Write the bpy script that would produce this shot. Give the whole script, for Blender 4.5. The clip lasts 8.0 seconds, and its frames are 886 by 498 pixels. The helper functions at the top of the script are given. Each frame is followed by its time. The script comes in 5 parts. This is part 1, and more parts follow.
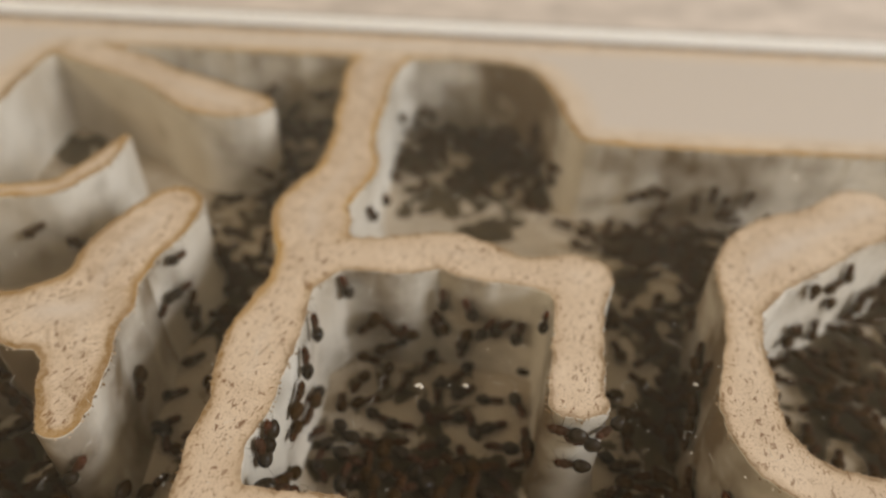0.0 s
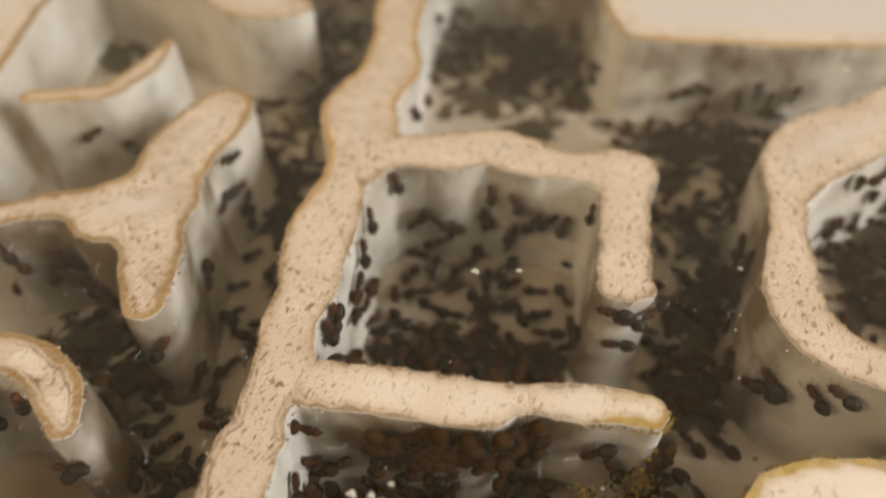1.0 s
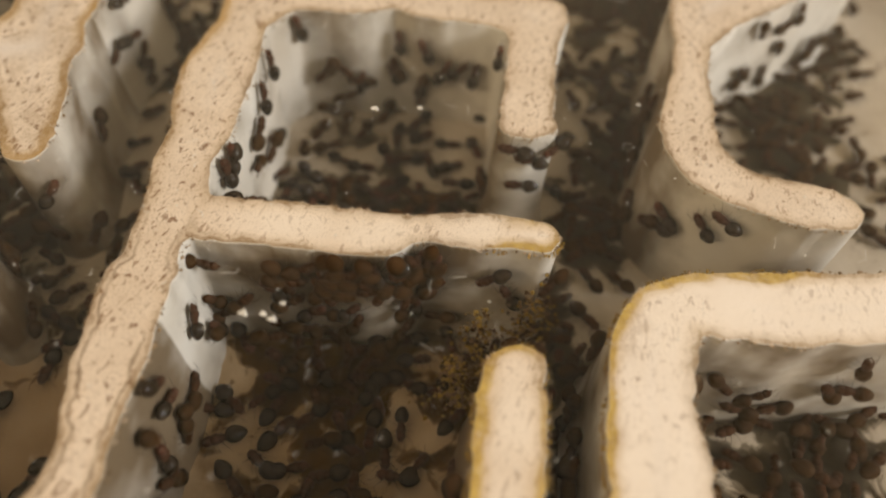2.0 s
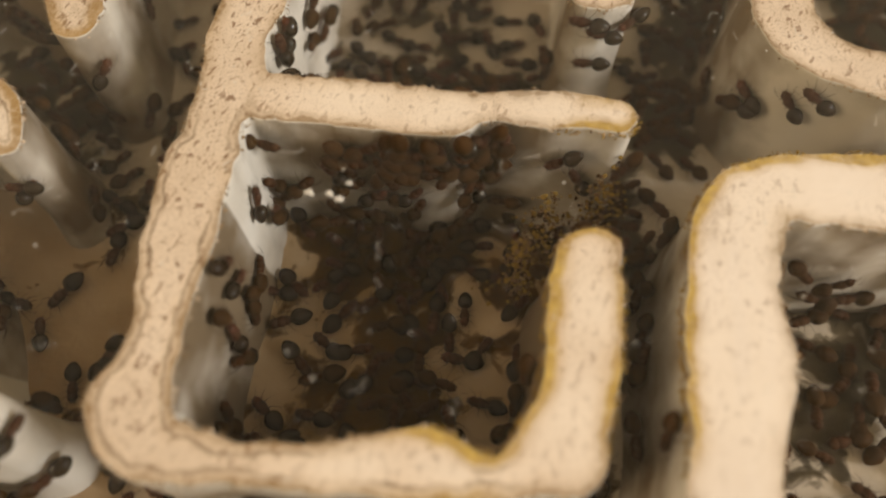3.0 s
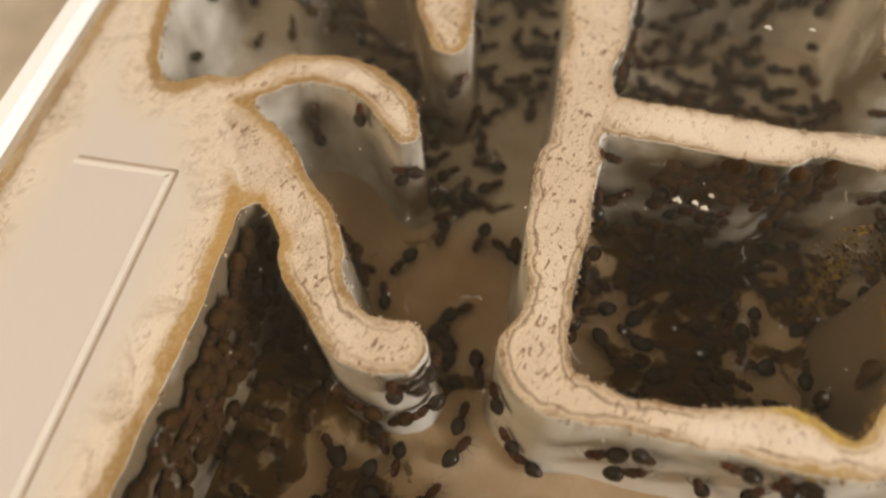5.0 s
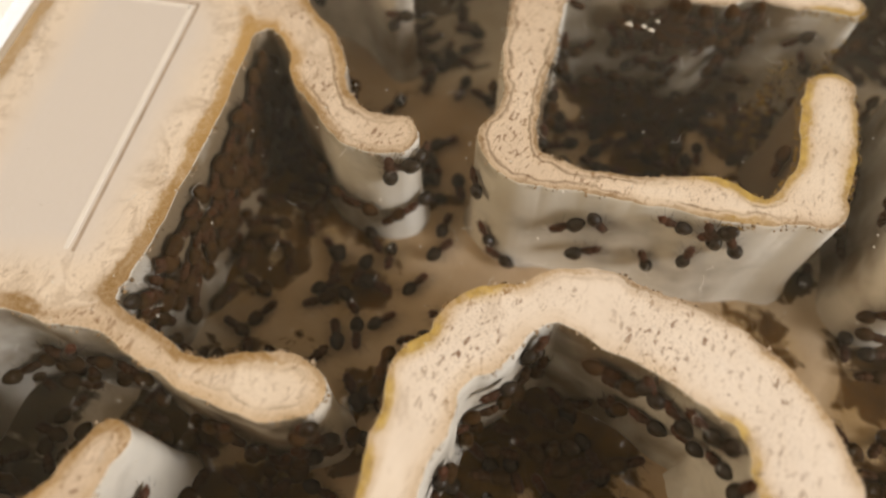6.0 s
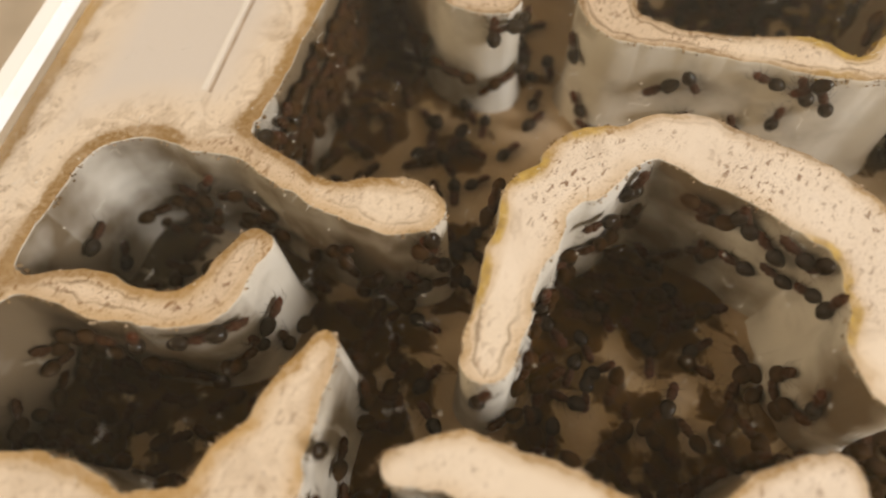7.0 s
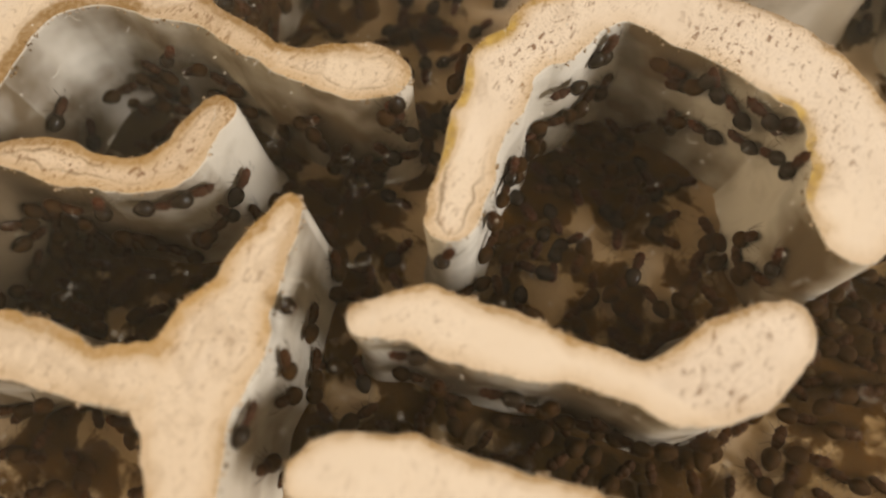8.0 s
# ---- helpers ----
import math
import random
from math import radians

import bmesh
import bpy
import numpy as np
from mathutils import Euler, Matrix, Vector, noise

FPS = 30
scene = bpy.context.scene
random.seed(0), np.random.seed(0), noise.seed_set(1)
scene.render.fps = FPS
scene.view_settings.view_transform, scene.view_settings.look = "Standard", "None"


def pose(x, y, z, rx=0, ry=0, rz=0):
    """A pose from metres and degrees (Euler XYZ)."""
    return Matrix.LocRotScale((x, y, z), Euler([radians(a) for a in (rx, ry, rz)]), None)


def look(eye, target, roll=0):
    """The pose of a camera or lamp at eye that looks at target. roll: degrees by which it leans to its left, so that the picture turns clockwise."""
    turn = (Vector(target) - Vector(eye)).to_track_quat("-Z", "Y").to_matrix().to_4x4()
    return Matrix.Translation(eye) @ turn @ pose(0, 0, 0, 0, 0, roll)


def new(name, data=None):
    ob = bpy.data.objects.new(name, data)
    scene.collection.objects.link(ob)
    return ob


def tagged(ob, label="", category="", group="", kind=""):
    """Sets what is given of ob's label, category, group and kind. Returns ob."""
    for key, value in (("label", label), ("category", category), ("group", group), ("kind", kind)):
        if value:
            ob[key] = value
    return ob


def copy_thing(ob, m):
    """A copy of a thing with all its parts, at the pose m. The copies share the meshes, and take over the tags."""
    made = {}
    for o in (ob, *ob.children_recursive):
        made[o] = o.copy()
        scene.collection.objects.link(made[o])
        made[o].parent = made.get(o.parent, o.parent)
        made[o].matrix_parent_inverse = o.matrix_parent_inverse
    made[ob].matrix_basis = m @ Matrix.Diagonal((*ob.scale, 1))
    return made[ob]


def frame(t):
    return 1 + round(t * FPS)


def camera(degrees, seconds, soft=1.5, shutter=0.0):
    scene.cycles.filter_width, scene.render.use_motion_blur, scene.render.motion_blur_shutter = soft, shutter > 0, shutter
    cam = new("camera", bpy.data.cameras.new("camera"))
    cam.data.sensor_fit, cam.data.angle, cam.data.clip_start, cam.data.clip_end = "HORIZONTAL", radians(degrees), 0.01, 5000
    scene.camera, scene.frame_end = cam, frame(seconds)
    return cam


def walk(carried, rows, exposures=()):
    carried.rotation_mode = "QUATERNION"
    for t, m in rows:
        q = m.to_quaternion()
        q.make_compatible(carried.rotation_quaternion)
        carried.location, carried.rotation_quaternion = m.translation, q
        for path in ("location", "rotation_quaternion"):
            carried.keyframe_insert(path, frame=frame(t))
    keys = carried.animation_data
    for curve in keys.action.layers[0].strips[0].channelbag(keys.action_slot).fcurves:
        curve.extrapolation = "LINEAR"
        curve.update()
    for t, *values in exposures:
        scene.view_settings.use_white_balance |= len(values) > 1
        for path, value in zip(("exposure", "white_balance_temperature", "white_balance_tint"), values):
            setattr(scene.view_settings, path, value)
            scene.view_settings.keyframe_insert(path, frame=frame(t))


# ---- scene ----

import functools

MM = 0.001
TOP = 20.0     # height of the nest's upper face above the table, mm
DEPTH = 15.0   # depth of the chambers, mm

cam = camera(68.0, 8.0, soft=2.2, shutter=0.2)
# seconds; eye in mm over the nest's upper face; turn in degrees
PATH = [
    (0.0, 27.77, -22.52, 52.00, 51.24, -1.80, 21.30),
    (0.5, 28.28, -23.17, 51.12, 47.18, -2.39, 20.05),
    (0.8, 28.08, -24.04, 51.19, 45.00, -1.55, 20.71),
    (1.0, 26.14, -27.13, 51.74, 43.94, -0.04, 22.35),
    (1.5, 30.68, -30.61, 51.04, 39.45, -1.60, 20.09),
    (1.6, 29.82, -30.82, 49.71, 39.82, -2.50, 19.83),
    (2.0, 32.45, -30.09, 47.45, 35.72, -2.87, 18.77),
    (2.2, 32.38, -29.72, 47.13, 33.05, -2.26, 18.82),
    (3.3, 29.29, -32.26, 44.24, 26.96, 1.35, 21.67),
    (3.5, 28.46, -32.75, 45.51, 27.39, 2.33, 22.50),
    (3.7, 25.74, -32.38, 46.80, 25.68, 1.67, 23.52),
    (4.0, 21.80, -33.62, 48.55, 27.54, 5.10, 25.88),
    (4.2, 16.18, -36.22, 49.85, 28.33, 4.20, 27.06),
    (4.5, 10.88, -39.96, 51.38, 29.33, 2.03, 29.22),
    (4.7, 9.60, -42.15, 51.41, 29.81, 2.38, 29.96),
    (5.8, 20.33, -65.95, 52.79, 29.69, 0.55, 29.26),
    (6.0, 20.87, -67.28, 51.90, 28.82, 0.05, 29.26),
    (6.3, 22.87, -71.18, 51.50, 27.29, -0.97, 29.31),
    (6.5, 23.03, -72.79, 51.94, 26.33, -0.49, 29.46),
    (7.0, 21.45, -82.30, 50.50, 26.50, 1.80, 31.83),
    (7.3, 20.61, -83.21, 50.89, 22.65, 4.57, 32.55),
    (7.5, 22.68, -84.07, 50.52, 21.70, 3.77, 32.22),
    (8.0, 25.94, -85.39, 48.50, 20.11, 1.44, 31.02),
]
walk(cam, [(t, pose(x * MM, y * MM, (z + TOP) * MM, rx, ry, rz)) for t, x, y, z, rx, ry, rz in PATH],
     exposures=[(0.0, -0.44, 6500, 10), (0.5, -0.24, 6500, 10), (1.5, -0.13, 6600, 10), (3.5, -0.10, 7050, 11), (4.5, -0.13, 6900, 11), (6.0, -0.13, 6600, 11), (7.0, -0.14, 6850, 11), (8.0, -0.14, 7050, 11)])
cam.data.dof.use_dof = True
cam.data.dof.focus_distance = 0.061
cam.data.dof.aperture_fstop = 14.0

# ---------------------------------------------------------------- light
# even ambient glow stands in for the unseen room
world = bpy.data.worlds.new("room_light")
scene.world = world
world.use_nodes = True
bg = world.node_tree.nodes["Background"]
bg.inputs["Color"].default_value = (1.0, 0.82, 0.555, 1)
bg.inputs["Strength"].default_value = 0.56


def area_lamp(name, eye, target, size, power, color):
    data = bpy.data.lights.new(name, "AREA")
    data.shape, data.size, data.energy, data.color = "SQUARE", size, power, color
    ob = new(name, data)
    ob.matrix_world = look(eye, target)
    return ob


# added lamps, sources unseen: bluish key from the right, warm fill from lower left
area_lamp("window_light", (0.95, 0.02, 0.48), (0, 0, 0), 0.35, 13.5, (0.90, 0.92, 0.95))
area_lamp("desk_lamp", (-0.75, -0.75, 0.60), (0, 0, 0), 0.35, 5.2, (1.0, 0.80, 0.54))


# ---------------------------------------------------------------- materials
def material(name, rough=0.6, metal=0.0):
    m = bpy.data.materials.new(name)
    m.use_nodes = True
    nt = m.node_tree
    b = nt.nodes["Principled BSDF"]
    b.inputs["Roughness"].default_value = rough
    b.inputs["Metallic"].default_value = metal
    return m, nt, b


def node(nt, kind, **values):
    n = nt.nodes.new(kind)
    for k, v in values.items():
        n.inputs[k.replace("_", " ")].default_value = v
    return n


def coords(nt):
    return nt.nodes.new("ShaderNodeTexCoord").outputs["Object"]


def noise_tex(nt, scale, detail=3.0, rough=0.55, stretch=None, bend=0.0):
    n = node(nt, "ShaderNodeTexNoise", Scale=scale, Detail=detail, Roughness=rough, Distortion=bend)
    src = coords(nt)
    if stretch:
        mp = node(nt, "ShaderNodeMapping", Scale=stretch)
        nt.links.new(src, mp.inputs["Vector"])
        src = mp.outputs["Vector"]
    nt.links.new(src, n.inputs["Vector"])
    return n.outputs["Fac"]


def ramp(nt, fac, *stops):
    r = nt.nodes.new("ShaderNodeValToRGB")
    el = r.color_ramp.elements
    while len(el) < len(stops):
        el.new(0.5)
    for e, (p, c) in zip(el, stops):
        e.position, e.color = p, (*c, 1) if len(c) == 3 else c
    nt.links.new(fac, r.inputs["Fac"])
    return r.outputs["Color"]


def mix(nt, fac, a, b, mode="MIX"):
    n = nt.nodes.new("ShaderNodeMix")
    n.data_type, n.blend_type = "RGBA", mode
    for sock, v in ((n.inputs["Factor"], fac), (n.inputs[6], a), (n.inputs[7], b)):
        if isinstance(v, (int, float)):
            sock.default_value = v
        elif isinstance(v, tuple):
            sock.default_value = (*v, 1) if len(v) == 3 else v
        else:
            nt.links.new(v, sock)
    return n.outputs[2]


def bump(nt, b, height, strength, distance):
    n = node(nt, "ShaderNodeBump", Strength=strength, Distance=distance)
    nt.links.new(height, n.inputs["Height"])
    nt.links.new(n.outputs["Normal"], b.inputs["Normal"])


def attribute(nt, name):
    n = nt.nodes.new("ShaderNodeAttribute")
    n.attribute_name = name
    return n.outputs["Fac"]


GREY = lambda v: (v, v, v)


def plaster_top(name, marks, low, high, lines=1.0):
    """Plaster pressed against the pane: beige, flecked with dark short marks, a brown to yellow seam along its edges, paler where it is dry."""
    m, nt, b = material(name, 0.75)
    base = ramp(nt, noise_tex(nt, 130, 5, 0.6), (0.3, low), (0.7, high))
    base = mix(nt, ramp(nt, attribute(nt, "flecked"), (0.35, GREY(0.75)), (0.8, GREY(0))), base, (0.79, 0.68, 0.565))
    dry = ramp(nt, attribute(nt, "edge"), (0.30, GREY(0)), (0.75, GREY(1)))
    base = mix(nt, dry, base, (0.66, 0.60, 0.56))
    fleck = ramp(nt, noise_tex(nt, 2300, 2.0, 0.5, (1.0, 0.45, 1.0), 0.9), (0.595, GREY(0)), (0.645, GREY(0.9)))
    speck = ramp(nt, noise_tex(nt, 5200, 2, 0.5), (0.60, GREY(0)), (0.66, GREY(0.75)))
    fleck = mix(nt, 1.0, fleck, speck, "LIGHTEN")
    where = ramp(nt, noise_tex(nt, 110, 4, 0.6), (0.56 - 0.30 * marks, GREY(0.25 * marks)), (0.74 - 0.26 * marks, GREY(1)))
    f = mix(nt, 1.0, fleck, where, "MULTIPLY")
    f = mix(nt, 1.0, f, attribute(nt, "flecked"), "MULTIPLY")
    damp = ramp(nt, attribute(nt, "edge"), (0.30, GREY(1)), (0.6, GREY(0)))
    f = mix(nt, 1.0, f, damp, "MULTIPLY")
    col = mix(nt, f, base, (0.20, 0.105, 0.055))
    near = node(nt, "ShaderNodeMath")
    near.operation = "MULTIPLY_ADD"
    near.inputs[1].default_value = -0.10
    nt.links.new(attribute(nt, "wide"), near.inputs[0])
    nt.links.new(attribute(nt, "edge"), near.inputs[2])
    uneven = node(nt, "ShaderNodeMath")
    uneven.operation = "MULTIPLY_ADD"
    uneven.inputs[1].default_value = 0.16
    nt.links.new(noise_tex(nt, 420, 5, 0.65), uneven.inputs[0])
    nt.links.new(near.outputs[0], uneven.inputs[2])
    way = uneven.outputs[0]
    seam = ramp(nt, way, (0.07, GREY(1)), (0.105, GREY(0.9)), (0.12, GREY(0.4)), (0.19, GREY(0)))
    patchy = ramp(nt, noise_tex(nt, 260, 4, 0.6), (0.30, GREY(0.6)), (0.55, GREY(1.0)))
    broken = node(nt, "ShaderNodeMath")
    broken.operation = "MULTIPLY_ADD"
    broken.inputs[1].default_value = 0.3
    nt.links.new(attribute(nt, "wide"), broken.inputs[0])
    nt.links.new(noise_tex(nt, 120, 4, 0.6), broken.inputs[2])
    patchy = mix(nt, 1.0, patchy, ramp(nt, broken.outputs[0], (0.38, GREY(0.38)), (0.54, GREY(1))), "MULTIPLY")
    patchy = mix(nt, 1.0, patchy, ramp(nt, noise_tex(nt, 2200, 3, 0.6), (0.34, GREY(0.65)), (0.55, GREY(1))), "MULTIPLY")
    patchy = mix(nt, 1.0, patchy, ramp(nt, attribute(nt, "yolk"), (0.0, GREY(0.4 + 0.6 * lines)), (0.35, GREY(1))), "MULTIPLY")
    s = mix(nt, 1.0, seam, patchy, "MULTIPLY")
    s = mix(nt, 1.0, s, attribute(nt, "rim"), "MULTIPLY")
    tone = ramp(nt, noise_tex(nt, 28, 2), (0.40, (0.27, 0.155, 0.05)), (0.6, (0.45, 0.265, 0.075)))
    tone = mix(nt, ramp(nt, attribute(nt, "wide"), (0.05, GREY(0.75)), (0.35, GREY(0))), tone, (0.17, 0.105, 0.055))
    tone = mix(nt, attribute(nt, "yolk"), tone, ramp(nt, noise_tex(nt, 300, 3), (0.35, (0.26, 0.15, 0.025)), (0.65, (0.50, 0.33, 0.06))))
    line = ramp(nt, way, (0.135, GREY(0)), (0.155, GREY(0.85 * lines)), (0.175, GREY(0)))
    line = mix(nt, 1.0, line, ramp(nt, noise_tex(nt, 90, 3), (0.42, GREY(0)), (0.52, GREY(1))), "MULTIPLY")
    line = mix(nt, 1.0, line, attribute(nt, "lined"), "MULTIPLY")
    soak = ramp(nt, attribute(nt, "edge"), (0.0, GREY(0.9)), (0.07, GREY(0.5)), (0.17, GREY(0)))
    soak = mix(nt, 1.0, soak, ramp(nt, noise_tex(nt, 55, 5, 0.6), (0.34, GREY(0.1)), (0.58, GREY(1))), "MULTIPLY")
    soak = mix(nt, 1.0, soak, ramp(nt, attribute(nt, "wide"), (0.0, GREY(0.25)), (0.4, GREY(0.5)), (0.9, GREY(1))), "MULTIPLY")
    streak = ramp(nt, noise_tex(nt, 210, 5, 0.65, None, 1.2), (0.50, GREY(0)), (0.60, GREY(0.8)), (0.68, GREY(0.2)))
    streak = mix(nt, 1.0, streak, ramp(nt, attribute(nt, "wide"), (0.3, GREY(0.0)), (0.45, GREY(0.4)), (0.9, GREY(0.45))), "MULTIPLY")
    streak = mix(nt, 1.0, streak, damp, "MULTIPLY")
    col = mix(nt, streak, col, (0.26, 0.16, 0.08))
    col = mix(nt, soak, col, (0.54, 0.33, 0.11))
    col = mix(nt, s, col, tone)
    col = mix(nt, line, col, (0.15, 0.09, 0.045))
    crust = mix(nt, 1.0, ramp(nt, near.outputs[0], (0.0, GREY(0.75)), (0.025, GREY(0.6)), (0.055, GREY(0))), ramp(nt, attribute(nt, "yolk"), (0.2, GREY(0)), (0.6, GREY(1))), "MULTIPLY")
    crust = mix(nt, 1.0, crust, ramp(nt, noise_tex(nt, 700, 4, 0.6), (0.36, GREY(0.2)), (0.52, GREY(1))), "MULTIPLY")
    col = mix(nt, crust, col, ramp(nt, noise_tex(nt, 900, 3), (0.35, (0.30, 0.18, 0.03)), (0.65, (0.56, 0.38, 0.08))))
    nt.links.new(col, b.inputs["Base Color"])
    bump(nt, b, noise_tex(nt, 900, 3), 0.25, 0.0002)
    return m


def plaster_side():
    m, nt, b = material("plaster_side", 0.75)
    b.inputs["Specular IOR Level"].default_value = 0.2
    base = ramp(nt, noise_tex(nt, 90, 3), (0.3, (0.53, 0.485, 0.41)), (0.7, (0.67, 0.63, 0.56)))
    dirt_shades = ramp(nt, noise_tex(nt, 60, 3), (0.35, GREY(0)), (0.75, GREY(0.5)))
    base = mix(nt, dirt_shades, base, (0.36, 0.27, 0.17))
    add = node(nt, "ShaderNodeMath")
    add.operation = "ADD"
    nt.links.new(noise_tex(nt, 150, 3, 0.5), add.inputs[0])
    # on walls this value also holds the painted light of right-facing sides
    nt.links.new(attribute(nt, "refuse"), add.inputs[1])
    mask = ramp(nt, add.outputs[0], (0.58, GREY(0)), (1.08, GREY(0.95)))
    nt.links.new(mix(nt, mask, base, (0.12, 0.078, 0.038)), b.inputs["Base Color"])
    bump(nt, b, noise_tex(nt, 450, 3), 0.35, 0.0003)
    return m


def plaster_floor():
    """Chamber floor: off-white plaster under dark brown refuse that the nest has trodden in."""
    m, nt, b = material("plaster_floor", 0.75)
    b.inputs["Specular IOR Level"].default_value = 0.06
    clean = ramp(nt, noise_tex(nt, 100, 4), (0.3, (0.42, 0.355, 0.275)), (0.7, (0.58, 0.51, 0.42)))
    tan = ramp(nt, noise_tex(nt, 60, 4), (0.3, (0.27, 0.17, 0.085)), (0.7, (0.48, 0.36, 0.24)))
    clean = mix(nt, attribute(nt, "stain"), clean, tan)
    grimy = ramp(nt, attribute(nt, "refuse"), (0.12, GREY(0)), (0.40, GREY(0.9)))
    dull = ramp(nt, noise_tex(nt, 150, 4), (0.3, (0.27, 0.215, 0.15)), (0.7, (0.46, 0.38, 0.285)))
    damp = ramp(nt, noise_tex(nt, 150, 4), (0.3, (0.23, 0.135, 0.045)), (0.7, (0.40, 0.275, 0.145)))
    clean = mix(nt, grimy, clean, mix(nt, attribute(nt, "stain"), dull, damp))
    blot = noise_tex(nt, 230, 4, 0.55, None, 0.6)
    add = node(nt, "ShaderNodeMath")
    add.operation = "ADD"
    nt.links.new(blot, add.inputs[0])
    nt.links.new(attribute(nt, "refuse"), add.inputs[1])
    mask = ramp(nt, add.outputs[0], (0.80, GREY(0)), (0.835, GREY(0.6)), (0.88, GREY(1)))
    olive = ramp(nt, noise_tex(nt, 320, 3), (0.3, (0.040, 0.031, 0.018)), (0.7, (0.085, 0.066, 0.038)))
    amber = ramp(nt, noise_tex(nt, 320, 3), (0.3, (0.046, 0.021, 0.003)), (0.7, (0.098, 0.046, 0.007)))
    dark = mix(nt, attribute(nt, "stain"), olive, amber)
    nt.links.new(mix(nt, mask, clean, dark), b.inputs["Base Color"])
    bump(nt, b, noise_tex(nt, 500, 4), 0.5, 0.0005)
    return m


def glass():
    m = bpy.data.materials.new("clear_glass")
    m.use_nodes = True
    nt = m.node_tree
    nt.nodes.clear()
    out = nt.nodes.new("ShaderNodeOutputMaterial")
    clear = nt.nodes.new("ShaderNodeBsdfTransparent")
    gloss = node(nt, "ShaderNodeBsdfGlossy", Roughness=0.03)
    side = node(nt, "ShaderNodeLayerWeight", Blend=0.5)
    power = node(nt, "ShaderNodeMath")
    power.operation, power.inputs[1].default_value = "POWER", 1.8
    nt.links.new(side.outputs["Facing"], power.inputs[0])
    fres = node(nt, "ShaderNodeMath")
    fres.operation, fres.inputs[1].default_value, fres.inputs[2].default_value = "MULTIPLY_ADD", 0.15, 0.016
    nt.links.new(power.outputs[0], fres.inputs[0])
    mx = nt.nodes.new("ShaderNodeMixShader")
    nt.links.new(fres.outputs[0], mx.inputs[0])
    nt.links.new(clear.outputs[0], mx.inputs[1])
    nt.links.new(gloss.outputs[0], mx.inputs[2])
    nt.links.new(mx.outputs[0], out.inputs["Surface"])
    return m


def plain(name, color, rough=0.5, vary=0.15, scale=400, gloss=0.5):
    m, nt, b = material(name, rough)
    b.inputs["Specular IOR Level"].default_value = gloss
    n = noise_tex(nt, scale, 3)
    lo = tuple(c * (1 - vary) for c in color)
    hi = tuple(min(1, c * (1 + vary)) for c in color)
    nt.links.new(ramp(nt, n, (0.3, lo), (0.7, hi)), b.inputs["Base Color"])
    return m


M_TOP, M_SMOOTH, M_SIDE, M_FLOOR, M_GLASS = plaster_top("flecked_plaster", 1.0, (0.60, 0.47, 0.35), (0.755, 0.625, 0.50)), plaster_top("smooth_plaster", 0.5, (0.69, 0.585, 0.49), (0.82, 0.72, 0.625), 0.9), plaster_side(), plaster_floor(), glass()
# glare and blue fringe of the pane's edge, put into the colour
M_EDGE = plain("white_edge_glare", (0.95, 0.96, 0.97), 0.3, 0.02, 60)
M_EDGE_FRINGE = plain("blue_edge_fringe", (0.50, 0.55, 0.92), 0.3, 0.05, 60)
M_TABLE = plain("pale_table", (0.70, 0.63, 0.59), 0.5, 0.2, 60)
M_SHELL = plain("ant_black_brown", (0.019, 0.011, 0.005), 0.16, 0.4, 900, 0.20)
M_RED = plain("ant_red_brown", (0.070, 0.026, 0.012), 0.3, 0.4, 900, 0.08)
M_DARKRED = plain("ant_dark_red", (0.048, 0.020, 0.009), 0.4, 0.4, 900, 0.05)
M_LEG = plain("ant_leg_brown", (0.040, 0.020, 0.009), 0.5, 0.3, 900, 0.2)
M_LINT = plain("white_lint", (0.62, 0.58, 0.52), 0.7, 0.1, 900)
M_YELLOW = plain("yellow_crumb", (0.27, 0.165, 0.028), 0.8, 0.4, 700, 0.15)
M_SWARM = plain("ant_dull_brown", (0.037, 0.0170, 0.004), 0.55, 0.4, 900, 0.03)
M_DULLRED = plain("ant_dull_red", (0.043, 0.018, 0.006), 0.5, 0.4, 900, 0.03)
M_CREAM = plain("cream_crumb", (0.48, 0.36, 0.25), 0.85, 0.2, 700)
M_HEAP = plain("damp_food", (0.20, 0.125, 0.026), 0.8, 0.4, 700, 0.1)
M_BROWN = plain("brown_crumb", (0.13, 0.075, 0.03), 0.8, 0.3, 700)
M_RIM = plain("rim_crumb", (0.24, 0.15, 0.07), 0.8, 0.3, 700)
M_SEAL = plain("grey_seal", (0.42, 0.39, 0.37), 0.6, 0.12, 80)
# bright and shaded line of the frame's panel step, as plain colours
M_PALE = plain("panel_step_bright", (0.80, 0.75, 0.70), 0.5, 0.05, 200)
M_STEP_SHADE = plain("panel_step_shade", (0.42, 0.33, 0.26), 0.7, 0.2, 300)


